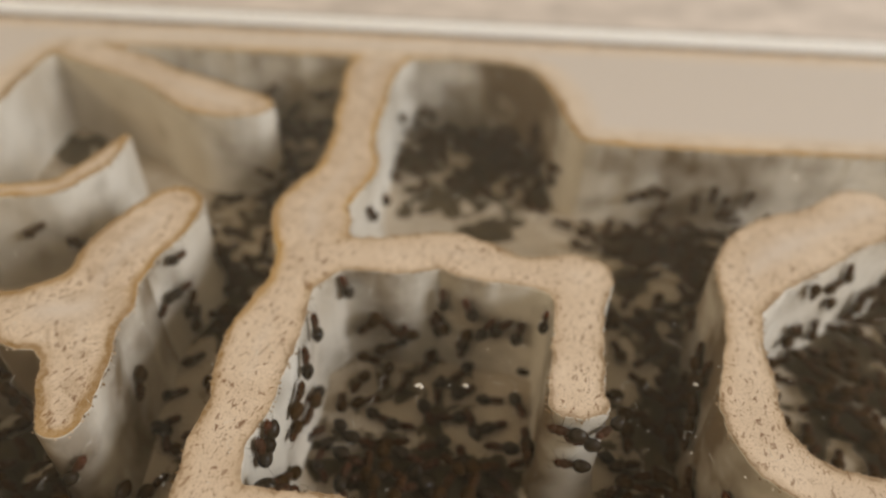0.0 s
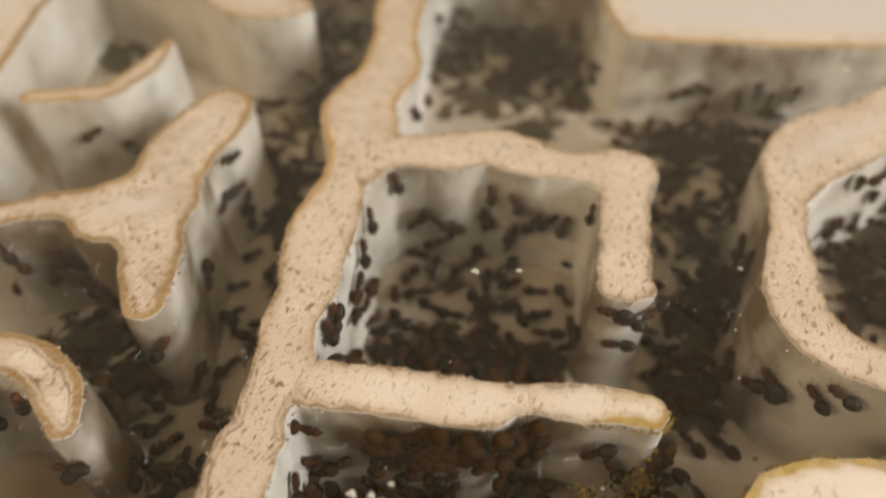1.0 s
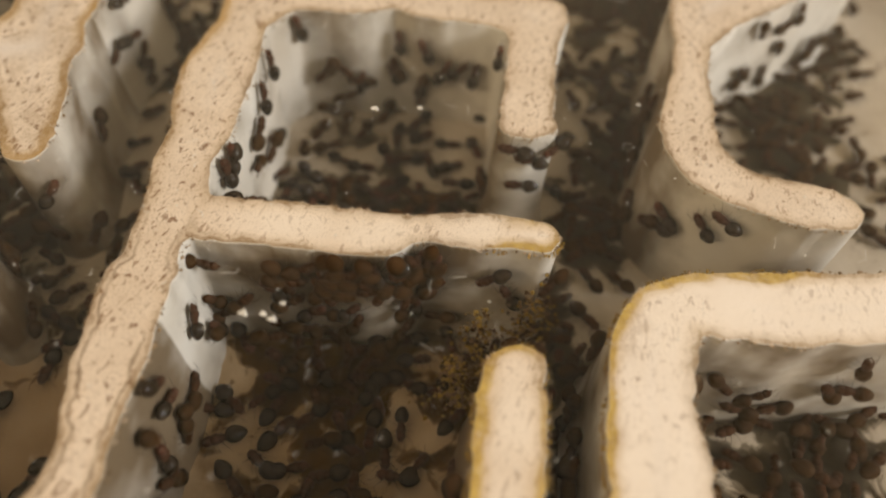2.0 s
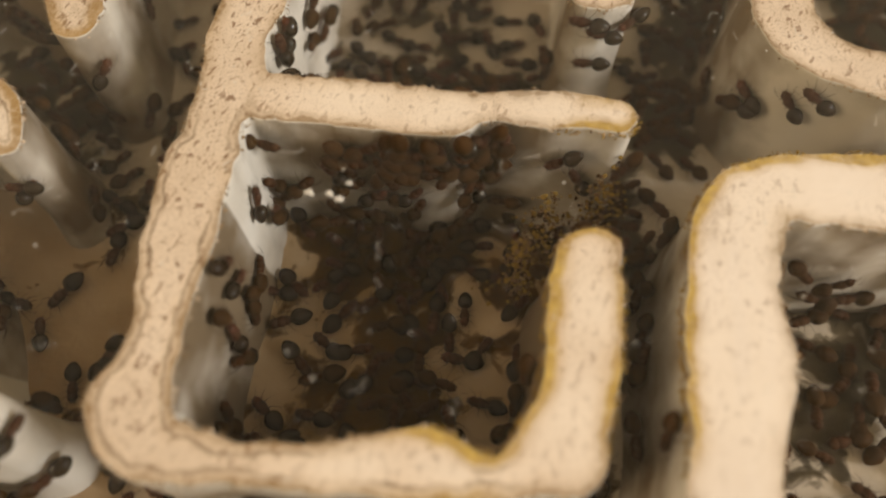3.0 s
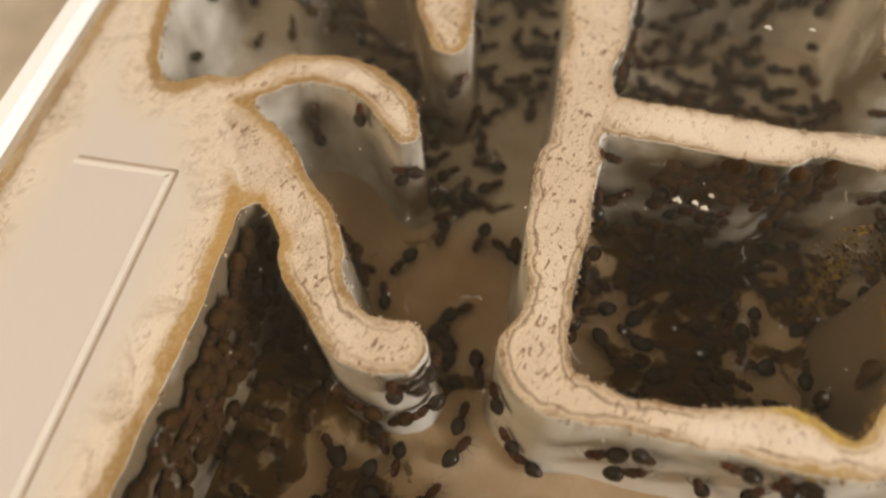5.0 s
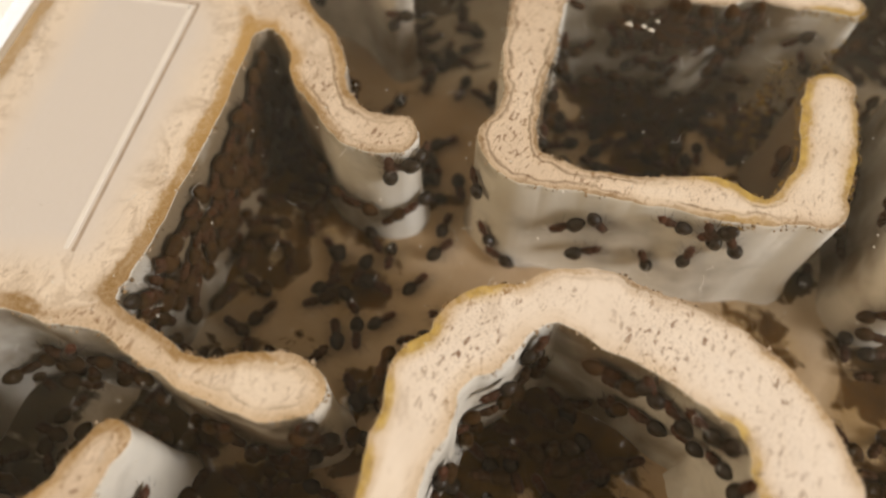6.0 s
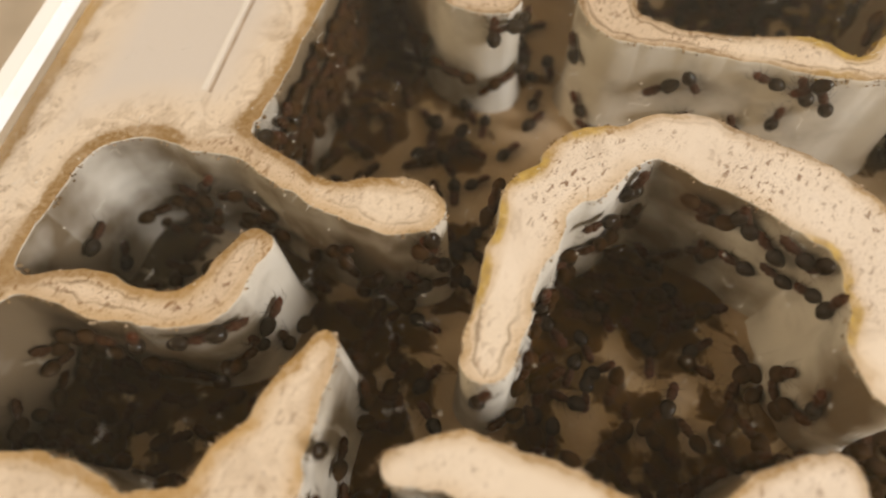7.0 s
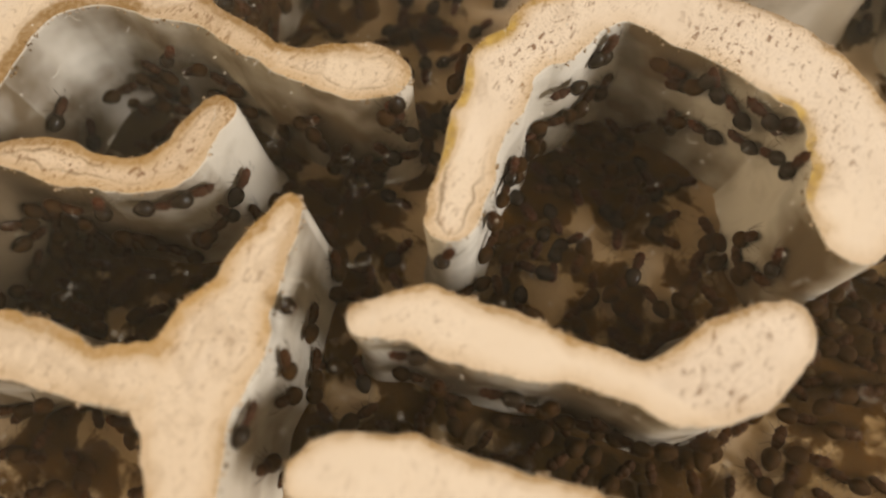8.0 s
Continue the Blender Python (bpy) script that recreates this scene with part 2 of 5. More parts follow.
# ---------------------------------------------------------------- plan of the nest, mm
# walls: runs of (x, y, width) along their middle lines
CHAMBER_WALLS = {
    "left": [
        (-26.8, 88.7, 10.4), (-25.9, 82.2, 9.3), (-18.5, 61.5, 7.1), (-14.3, 50.2, 8.9), (-14.1, 40.7, 9.8), (-11.7, 36.1, 9.7),
        (-9.0, 27.8, 5.0), (-7.1, 18.5, 7.8), (-3.9, 9.0, 6.6), (-2.9, 3.9, 5.2), (-0.8, -0.9, 5.7), (-0.2, -4.9, 4.7),
        (1.2, -7.9, 4.7), (0.8, -8.9, 5.7), (1.9, -12.5, 5.8), (3.4, -17.1, 5.4), (4.7, -20.8, 4.4), (5.7, -24.7, 4.1),
        (6.5, -28.0, 4.6),
    ],
    "bottom": [
        (6.7, -29.1, 5.7), (9.3, -30.4, 4.6), (14.3, -29.5, 2.8), (19.2, -28.0, 3.0), (22.9, -26.4, 3.8), (26.1, -25.2, 4.7),
        (29.1, -24.7, 3.9), (31.9, -23.9, 3.2), (34.8, -21.0, 5.3),
    ],
    "stub": [
        (34.9, -20.4, 4.9), (34.6, -15.9, 5.3), (33.6, -9.1, 5.5), (34.1, -14.2, 3.8), (33.3, -10.8, 3.4), (33.1, -8.1, 4.4),
        (32.9, -6.1, 4.5),
    ],
    "top": [
        (-8.3, 29.1, 7.7), (-6.1, 32.1, 6.4), (-2.1, 34.0, 6.6), (2.0, 35.8, 7.7), (5.8, 38.1, 7.4), (10.0, 38.3, 8.0),
        (14.6, 38.2, 5.7), (18.5, 38.9, 6.0), (22.2, 40.2, 7.4),
    ],
    "drop": [
        (23.4, 39.8, 7.0), (24.8, 31.4, 5.3), (26.1, 24.7, 5.7), (26.5, 22.2, 5.6),
    ],
    "shelf": [
        (3.3, -1.0, 5.4), (5.8, -0.5, 5.1), (12.2, 1.2, 4.9), (17.2, 2.3, 4.6), (20.5, 4.1, 3.3), (24.7, 5.7, 3.5),
        (29.4, 7.0, 3.8), (31.6, 7.5, 3.8),
    ],
    "drop_end": [(25.2, 20.3, 2), (28.5, 21.7, 2)],
    "corner": [(23.1, 40.9, 2.6), (24.6, 42.1, 2.6)],
}
SIDE_WALLS = {
    "spike": [
        (-32.0, 33.4, 6.5), (-31.2, 32.0, 8.5), (-30.8, 26.5, 10.2), (-29.7, 20.3, 9.3), (-26.4, 12.6, 8.1), (-22.3, 6.7, 6.7),
        (-19.5, 2.9, 5.6), (-17.9, 0.4, 4.0),
    ],
    "spike_arm": [
        (-27.3, 12.8, 10.8), (-30.2, 11.0, 11.2), (-33.0, 10.0, 7.2), (-35.9, 9.2, 5.3), (-38.9, 7.5, 4.6), (-42.3, 4.7, 4.5),
    ],
    "tongue": [
        (-82.3, 68.4, 8.0), (-70.6, 67.2, 9.0), (-60.4, 64.9, 8.1), (-51.2, 62.5, 10.2), (-43.7, 61.2, 10.8), (-38.6, 62.1, 7.6),
    ],
    "peak": [
        (-57.7, 24.6, 3.4), (-53.9, 26.7, 3.4), (-49.0, 29.8, 3.6), (-48.4, 33.9, 3.7), (-48.4, 38.8, 3.4), (-49.8, 44.5, 1.8),
    ],
    "hook": [
        (-36.8, -19.3, 5.9), (-36.5, -18.9, 4.5), (-33.7, -15.9, 3.6), (-31.5, -12.1, 4.5), (-28.1, -9.8, 4.1), (-23.9, -9.1, 4.3),
        (-20.5, -9.8, 4.2), (-17.4, -11.4, 3.9), (-15.4, -13.1, 3.1),
    ],
    "arm": [
        (-32.9, -21.2, 7.1), (-26.2, -23.8, 8.0), (-24.4, -23.7, 5.7), (-21.1, -25.3, 5.0), (-17.3, -27.5, 5.5), (-15.3, -30.0, 5.8),
        (-12.1, -32.4, 4.2), (-8.9, -34.1, 4.7), (-5.7, -34.1, 4.9), (-3.8, -33.2, 4.4),
    ],
    "nub": [
        (-21.0, -61.6, 7.5), (-17.6, -61.9, 4.6),
        (-14.4, -62.1, 2.9), (-10.3, -62.5, 3.0), (-6.8, -62.7, 2.7), (-4.0, -62.2, 3.5), (-1.5, -61.2, 5.3), (1.1, -60.4, 5.8),
        (3.0, -59.4, 4.3),
    ],
    "curl": [
        (-25.4, -86.4, 2.5), (-23.2, -83.9, 2.3), (-19.8, -81.8, 2.9), (-16.7, -80.5, 4.1), (-12.8, -79.6, 3.3), (-9.2, -77.9, 3.3),
        (-7.5, -75.3, 3.7), (-7.7, -72.1, 3.5), (-7.7, -69.9, 3.4),
    ],
    "y_arm": [
        (-20.6, -102.3, 6.2), (-16.3, -98.8, 5.5), (-12.8, -96.3, 4.9), (-9.0, -94.4, 4.8), (-5.3, -93.3, 4.5), (-2.0, -92.7, 3.8),
        (1.7, -90.6, 4.8),
    ],
    "spit": [
        (4.4, -84.9, 7.2), (4.3, -82.0, 5.0), (3.7, -79.2, 4.6), (3.4, -76.2, 3.9), (3.1, -74.1, 2.7),
    ],
    "y_low": [
        (4.8, -86.6, 7.5), (5.4, -90.3, 7.3), (7.7, -93.4, 5.5), (9.4, -95.8, 4.5), (11.2, -98.2, 3.7),
    ],
}
ARCH = {
    "arch": [
        (14.9, -68.3, 3.7), (14.0, -64.8, 4.6), (12.7, -60.2, 5.1), (12.1, -56.0, 6.1), (11.4, -53.7, 6.4), (12.4, -50.6, 5.8),
        (13.3, -47.9, 7.0), (14.3, -45.5, 5.8), (16.0, -43.6, 4.4), (18.1, -41.4, 5.1), (21.4, -40.5, 6.4), (24.8, -40.6, 6.8),
        (28.7, -40.4, 7.2), (32.4, -40.7, 8.0), (36.0, -41.6, 6.9), (38.6, -43.6, 7.4), (40.2, -45.5, 8.0), (41.4, -47.7, 7.6),
        (42.1, -51.0, 7.1), (43.7, -50.5, 5.6), (42.9, -53.1, 5.2),
    ],
}
BAR = {
    "bar": [
        (13.6, -78.6, 2.6), (16.3, -76.4, 4.4), (19.3, -75.8, 4.9), (22.6, -75.1, 4.8), (25.9, -74.2, 4.1), (29.6, -73.3, 3.0),
        (33.2, -72.6, 3.5), (36.3, -71.0, 5.6), (38.8, -68.0, 7.0), (40.5, -64.6, 5.6), (41.1, -62.9, 4.1),
    ],
}
LOW_BAR = {
    "bar": [
        (16.2, -90.3, 3.4), (17.8, -89.1, 5.2), (19.9, -88.1, 6.2), (23.7, -86.6, 5.9), (28.7, -85.0, 5.5), (34.3, -83.4, 5.3),
        (39.7, -82.0, 5.5),
    ],
}
BENT = {
    "bent": [
        (57.9, 70.5, 10.4), (51.9, 63.0, 9.7), (47.0, 57.3, 11.3), (42.9, 49.9, 9.2), (41.7, 41.8, 4.3), (42.5, 33.0, 5.1),
        (43.2, 26.3, 6.2), (44.8, 23.0, 6.0), (47.7, 21.1, 5.7), (50.5, 20.5, 5.3), (54.2, 20.5, 5.5), (57.7, 21.1, 5.0),
    ],
}
BLOCK = {
    "block": [
        (87.7, 20.5, 6.4), (60.6, 10.4, 7.1), (53.8, 7.7, 7.1), (48.6, 6.1, 6.3), (44.5, 4.2, 6.0), (43.3, 0.9, 6.8),
        (43.3, -2.6, 7.1), (43.7, -5.1, 6.8), (44.9, -9.7, 7.7), (45.5, -14.5, 6.7), (45.9, -17.9, 5.9), (46.4, -20.3, 6.1),
    ],
}
# outline of the hollow within the outer frame
HOLLOW = [
    (-88.0, 66.0), (-80.0, 72.0), (-35.3, 87.1), (-21.0, 92.1), (-0.8, 99.9), (8.6, 87.6), (14.1, 74.4), (19.0, 72.9),
    (61.0, 87.2), (112.0, 104.5), (112.0, -127.0), (-12.0, -127.0), (-19.6, -106.5), (-23.0, -89.6), (-24.6, -81.7), (-26.9, -74.1),
    (-27.5, -69.2), (-23.7, -66.0), (-15.5, -60.9), (-16.5, -54.3), (-19.0, -45.3), (-22.4, -34.5), (-25.8, -26.2), (-33.2, -21.5),
    (-36.1, -16.7), (-43.0, -20.6), (-49.4, -11.8), (-52.8, -3.4), (-60.7, 16.0),
]
OUTER = [
    (-116, 73), (-62, 0), (-53.8, -23), (-16.8, -125), (105, -125), (105, 147), (4, 113.3),
]

STEP = 0.42
X0, X1, Y0, Y1 = -118.0, 108.0, -128.0, 152.0
GX = np.arange(X0, X1, STEP)
GY = np.arange(Y0, Y1, STEP)
PX, PY = np.meshgrid(GX, GY, indexing="ij")


def curve_points(run, per=6):
    """A smooth run through the given points, with widths."""
    p = np.array(run, float)
    p = np.vstack([2 * p[0] - p[1], p, 2 * p[-1] - p[-2]])
    out = []
    for i in range(1, len(p) - 2):
        for k in range(per):
            t = k / per
            a, b, c, d = p[i - 1:i + 3]
            out.append(0.5 * (2 * b + (c - a) * t + (2 * a - 5 * b + 4 * c - d) * t * t + (3 * b - a - 3 * c + d) * t ** 3))
    out.append(p[-2])
    return np.array(out)


def run_distance(run):
    """Signed distance of the grid to a wall of varying width, rounded at its ends."""
    best = np.full(PX.shape, 99.0)
    q = curve_points(run)
    q[:, 2] = np.maximum(q[:, 2], 1.0)
    r0, r1 = q[0, 2] / 2, q[-1, 2] / 2
    for a, b in zip(q[:-1], q[1:]):
        pad = max(a[2], b[2]) / 2 + 6
        i0, i1 = np.searchsorted(GX, (min(a[0], b[0]) - pad, max(a[0], b[0]) + pad))
        j0, j1 = np.searchsorted(GY, (min(a[1], b[1]) - pad, max(a[1], b[1]) + pad))
        x, y = PX[i0:i1, j0:j1], PY[i0:i1, j0:j1]
        dx, dy = b[0] - a[0], b[1] - a[1]
        t = np.clip(((x - a[0]) * dx + (y - a[1]) * dy) / (dx * dx + dy * dy + 1e-9), 0, 1)
        d = np.hypot(x - a[0] - t * dx, y - a[1] - t * dy) - (a[2] + t * (b[2] - a[2])) / 2
        best[i0:i1, j0:j1] = np.minimum(best[i0:i1, j0:j1], d)
    return best


def outline_distance(points):
    """Signed distance of the grid to a closed outline, negative inside."""
    p = np.array(points, float)
    best, inside = np.full(PX.shape, 1e9), np.zeros(PX.shape, bool)
    for a, b in zip(p, np.roll(p, -1, 0)):
        d = b - a
        t = np.clip(((PX - a[0]) * d[0] + (PY - a[1]) * d[1]) / (d @ d), 0, 1)
        best = np.minimum(best, np.hypot(PX - a[0] - t * d[0], PY - a[1] - t * d[1]))
        cross = (a[1] > PY) != (b[1] > PY)
        inside ^= cross & (PX < a[0] + (PY - a[1]) * d[0] / (d[1] if abs(d[1]) > 1e-9 else 1e-9))
    return np.where(inside, -best, best)


def soft_min(a, b, k=1.6):
    h = np.clip(0.5 + 0.5 * (b - a) / k, 0, 1)
    return b + (a - b) * h - k * h * (1 - h)


def value_noise(cell, seed):
    """Smooth noise on the grid, -1 to 1."""
    rng = np.random.default_rng(seed)
    u, v = (PX - X0) / cell, (PY - Y0) / cell
    g = rng.uniform(-1, 1, (int(u.max()) + 3, int(v.max()) + 3))
    i, j = u.astype(int), v.astype(int)
    fu, fv = u - i, v - j
    fu, fv = fu * fu * (3 - 2 * fu), fv * fv * (3 - 2 * fv)
    return (g[i, j] * (1 - fu) * (1 - fv) + g[i + 1, j] * fu * (1 - fv) + g[i, j + 1] * (1 - fu) * fv + g[i + 1, j + 1] * fu * fv)


ROUGH = 0.28 * value_noise(4.0, 1) + 0.14 * value_noise(1.7, 2) + 0.15 * value_noise(0.9, 3)


def union(*walls):
    d = None
    for group in walls:
        for run in group.values():
            e = run_distance(run)
            d = e if d is None else soft_min(d, e)
    return d


def rounded(points, times=2):
    """The outline with its corners cut round."""
    for _ in range(times):
        p = np.array(points, float)
        q = np.roll(p, -1, 0)
        points = np.stack([0.75 * p + 0.25 * q, 0.25 * p + 0.75 * q], 1).reshape(-1, 2)
    return points


FRAME = -outline_distance(rounded(HOLLOW))
U_MAIN = soft_min(soft_min(union(CHAMBER_WALLS), union(SIDE_WALLS)), FRAME, 2.5)
U_ARCH, U_BAR, U_LOW, U_BENT, U_BLOCK = (union(g) for g in (ARCH, BAR, LOW_BAR, BENT, BLOCK))
D_ARCH, D_BAR, D_LOW, D_BENT, D_BLOCK = (u + ROUGH for u in (U_ARCH, U_BAR, U_LOW, U_BENT, U_BLOCK))
OUT = outline_distance(OUTER)
D_MAIN, D_LOW, D_BENT, D_BLOCK = (np.maximum(d, OUT) for d in (U_MAIN + ROUGH, D_LOW, D_BENT, D_BLOCK))
SWELL = 0.28 * value_noise(4.0, 1)
D_ALL = functools.reduce(np.minimum, (D_MAIN, D_ARCH, D_BAR, D_LOW, D_BENT, D_BLOCK))


def sample(field, x, y):
    i = min(max((x - X0) / STEP, 0), len(GX) - 2)
    j = min(max((y - Y0) / STEP, 0), len(GY) - 2)
    a, b = int(i), int(j)
    u, v = i - a, j - b
    return (field[a, b] * (1 - u) * (1 - v) + field[a + 1, b] * u * (1 - v) + field[a, b + 1] * (1 - u) * v + field[a + 1, b + 1] * u * v)


def slope(field, x, y):
    e = 0.5
    g = Vector((sample(field, x + e, y) - sample(field, x - e, y), sample(field, x, y + e) - sample(field, x, y - e), 0))
    return g.normalized() if g.length > 1e-6 else Vector((1, 0, 0))


# rings down a wall's face: share of the depth, how far it leans out (mm)
RINGS = [(0.012, 0.05), (0.035, 0.1), (0.2, 0.12), (0.45, 0.15), (0.7, 0.22), (0.88, 0.45), (1.04, 1.1)]


def seam_width(x, y):
    """How broad the brown seam is: broadest on the outer frame and the walls that spring from it."""
    framed = min(1.0, max(0.0, (1.5 - sample(FRAME, x, y)) / 2))
    return max(framed, 0.45 * min(1.0, max(0.0, (-4 - x) / 8)), 0.4 if y < -58 and x < 8 else 0.22 if y < -38 else 0.0, 0.55 * yolk_at(x, y))


def yolk_at(x, y):
    """Yellow food stains: on the broad wall's near sides, the chamber door and the shelf's end."""
    spots = ((29.8, -10.0, 4.5), (30.7, -16.4, 4.5), (30.0, -2.2, 4), (30.8, 5.6, 2.8), (40.1, -15.6, 4), (39.8, -8.2, 4), (39.9, 0.7, 4.5), (44.2, 7.0, 4), (51.7, 10.1, 4), (28.0, -22.2, 4), (11.1, -62.4, 2.6), (10.2, -56.7, 2.6), (9.8, -51.1, 2.8), (12.8, -45.6, 2.4), (35.5, -46.2, 3.0), (38.5, -50.0, 3.0))
    return max(math.exp(-((x - a) ** 2 + (y - b) ** 2) / (r * r)) for a, b, r in spots)


def rim_at(x, y, nx, ny):
    """How much crust clings to an edge: in the lower chambers hardly any on the sides that face away from the lane."""
    if y > -38 or sample(FRAME, x, y) < 1:
        return 1.0
    return min(1.0, max(0.2, 0.55 + 0.8 * (0.85 * ny - 0.5 * nx)))


def lined_at(x, y):
    """Where a thin brown line of glue runs along the edge: round the door chamber's near corner and on the small walls beside it."""
    spots = ((4, -22, 9), (7, -30, 7), (16, -30, 7), (26, -26, 6), (2, -10, 6), (-20, -11, 9), (-14, -30, 9), (0, -60, 5), (-14, -80, 9), (14, -67, 3))
    return min(1.0, 1.6 * max(math.exp(-((x - a) ** 2 + (y - b) ** 2) / (r * r)) for a, b, r in spots))


def flecked_at(x, y):
    """How many dark flecks the plaster shows; the shelf, the low walls and the free bars are nearly clean."""
    clean = 0.85 if y < -84 or (y < -72 and x > -6) or sample(FRAME, x, y) < 0.5 else max(math.exp(-((x - a) ** 2 + (y - b) ** 2) / (r * r)) for a, b, r in CLEAN)
    return 1.0 - 0.65 * clean


CLEAN = [
    (10, 1, 6), (18, 3, 6), (26, 6, 6), (31, 8, 5), (34, -10, 6), (35, -18, 6), (30, -24, 5), (22, -27, 4), (44, -12, 10),
    (46, 2, 10), (60, 10, 14), (41, -53, 6), (14, -66, 5), (0, -61, 7), (-25, -10, 6), (-16, -13, 5),
]


def wall_mesh(name, field, smooth, top):
    """The solid where the field is negative: a flat upper face cut along the outline, and faces that lean out down to the floor."""
    verts, faces, edge, slots, index, dirt_shades = [], [], [], [], {}, {}

    def grid_vert(i, j):
        key = (i, j)
        if key not in index:
            index[key] = len(verts)
            verts.append((GX[i], GY[j], TOP))
            edge.append(min(1.0, max(0.0, -field[i, j] / 10)))
        return index[key]

    def cut_vert(i, j, k, l):
        key = (i, j, k, l) if (i, j) < (k, l) else (k, l, i, j)
        if key not in index:
            a, b = field[key[0], key[1]], field[key[2], key[3]]
            t = min(max(a / (a - b), 0.03), 0.97)
            index[key] = len(verts)
            verts.append((GX[key[0]] + t * (GX[key[2]] - GX[key[0]]), GY[key[1]] + t * (GY[key[3]] - GY[key[1]]), TOP))
            edge.append(0.0)
        return index[key]

    inside = field < 0
    count = inside[:-1, :-1].astype(int) + inside[1:, :-1] + inside[1:, 1:] + inside[:-1, 1:]
    rim = []
    for i, j in zip(*np.nonzero(count)):
        i, j = int(i), int(j)
        ring = [(i, j), (i + 1, j), (i + 1, j + 1), (i, j + 1)]
        if count[i, j] == 4:
            faces.append([grid_vert(*c) for c in ring])
            slots.append(0)
            continue
        poly, cuts = [], []
        for a, b in zip(ring, ring[1:] + ring[:1]):
            if inside[a]:
                poly.append(grid_vert(*a))
            if inside[a] != inside[b]:
                v = cut_vert(*a, *b)
                poly.append(v)
                cuts.append((v, inside[a]))
        if len(poly) > 2:
            faces.append(poly)
            slots.append(0)
        if len(cuts) == 2:
            leave, enter = (cuts[0][0], cuts[1][0]) if cuts[0][1] else (cuts[1][0], cuts[0][0])
            rim.append((leave, enter))
    down = {}
    for v in {v for pair in rim for v in pair}:
        x, y, _ = verts[v]
        n = slope(smooth, x, y)
        away = sample(smooth, x, y)
        # refuse near crowds; sides facing right are painted paler as if lit
        dirt_shade = 0.02 + (0.55 - (0.48 if y > -74 else 0.15) * max(0.0, n.x)) * crowd_at(x + 2.5 * n.x, y + 2.5 * n.y)
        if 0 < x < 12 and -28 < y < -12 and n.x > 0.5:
            dirt_shade = 0.5
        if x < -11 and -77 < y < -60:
            dirt_shade = 0.22 + 0.2 * crowd_at(x + 2.5 * n.x, y + 2.5 * n.y)
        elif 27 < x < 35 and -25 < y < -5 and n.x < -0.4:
            dirt_shade = 0.8
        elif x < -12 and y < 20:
            # the faces of the outer pockets are darker
            dirt_shade = 0.15 + 0.5 * max(crowd_at(x + 2.5 * n.x, y + 2.5 * n.y), trodden_at(x + 2.5 * n.x, y + 2.5 * n.y))
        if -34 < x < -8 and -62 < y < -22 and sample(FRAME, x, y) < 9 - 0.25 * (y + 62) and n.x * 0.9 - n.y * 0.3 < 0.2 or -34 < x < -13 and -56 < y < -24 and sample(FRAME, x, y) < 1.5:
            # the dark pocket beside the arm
            dirt_shade = 0.56
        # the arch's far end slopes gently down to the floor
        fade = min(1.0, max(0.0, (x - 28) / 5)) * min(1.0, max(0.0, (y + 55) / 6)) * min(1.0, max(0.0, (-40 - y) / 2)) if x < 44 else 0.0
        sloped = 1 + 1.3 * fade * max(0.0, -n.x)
        dirt_shade *= 1 - 0.7 * fade * max(0.0, -n.x)
        down[v] = [v]
        for k, (share, lean) in enumerate(RINGS):
            out = lean * sloped - away * min(1.0, k / 3)
            down[v].append(len(verts))
            verts.append((x + n.x * out, y + n.y * out, TOP - share * DEPTH))
            edge.append(0.0)
            dirt_shades[len(verts) - 1] = dirt_shade
    for a, b in rim:
        for k in range(len(RINGS)):
            faces.append([down[b][k], down[a][k], down[a][k + 1], down[b][k + 1]])
            slots.append(1)
    me = bpy.data.meshes.new(name)
    me.from_pydata([(x * MM, y * MM, z * MM) for x, y, z in verts], [], faces)
    me.materials.append(top)
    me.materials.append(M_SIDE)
    me.polygons.foreach_set("material_index", slots)
    me.polygons.foreach_set("use_smooth", [s == 1 for s in slots])
    me.attributes.new("edge", "FLOAT", "POINT").data.foreach_set("value", edge)
    me.attributes.new("yolk", "FLOAT", "POINT").data.foreach_set("value", [yolk_at(x, y) for x, y, z in verts])
    gx, gy = np.gradient(field, STEP)
    crusted = []
    for x, y, z in verts:
        i, j = min(len(GX) - 1, max(0, round((x - X0) / STEP))), min(len(GY) - 1, max(0, round((y - Y0) / STEP)))
        crusted.append(rim_at(x, y, gx[i, j], gy[i, j]))
    me.attributes.new("rim", "FLOAT", "POINT").data.foreach_set("value", crusted)
    me.attributes.new("lined", "FLOAT", "POINT").data.foreach_set("value", [lined_at(x, y) for x, y, z in verts])
    me.attributes.new("flecked", "FLOAT", "POINT").data.foreach_set("value", [flecked_at(x, y) for x, y, z in verts])
    me.attributes.new("wide", "FLOAT", "POINT").data.foreach_set("value", [seam_width(x, y) for x, y, z in verts])
    # wall refuse together with the painted light of the faces
    me.attributes.new("refuse", "FLOAT", "POINT").data.foreach_set("value", [dirt_shades.get(i, 0.0) for i in range(len(verts))])
    me.update()
    return me


def stain_at(x, y):
    """How amber the floor is soaked: grey in the upper chambers and in the outer corners, amber from the door chamber down."""
    if x < 0:
        v = (-6 - y) / 10 if y > -56 else 0.9 - 0.6 * min(1.0, max(0.0, (-10 - x) / 8)) * min(1.0, max(0.0, (y + 84) / 5))
    elif x > 34:
        v = (-14 - y) / 14
    else:
        v = (6 - y) / 8
    return min(1.0, max(0.12, v))


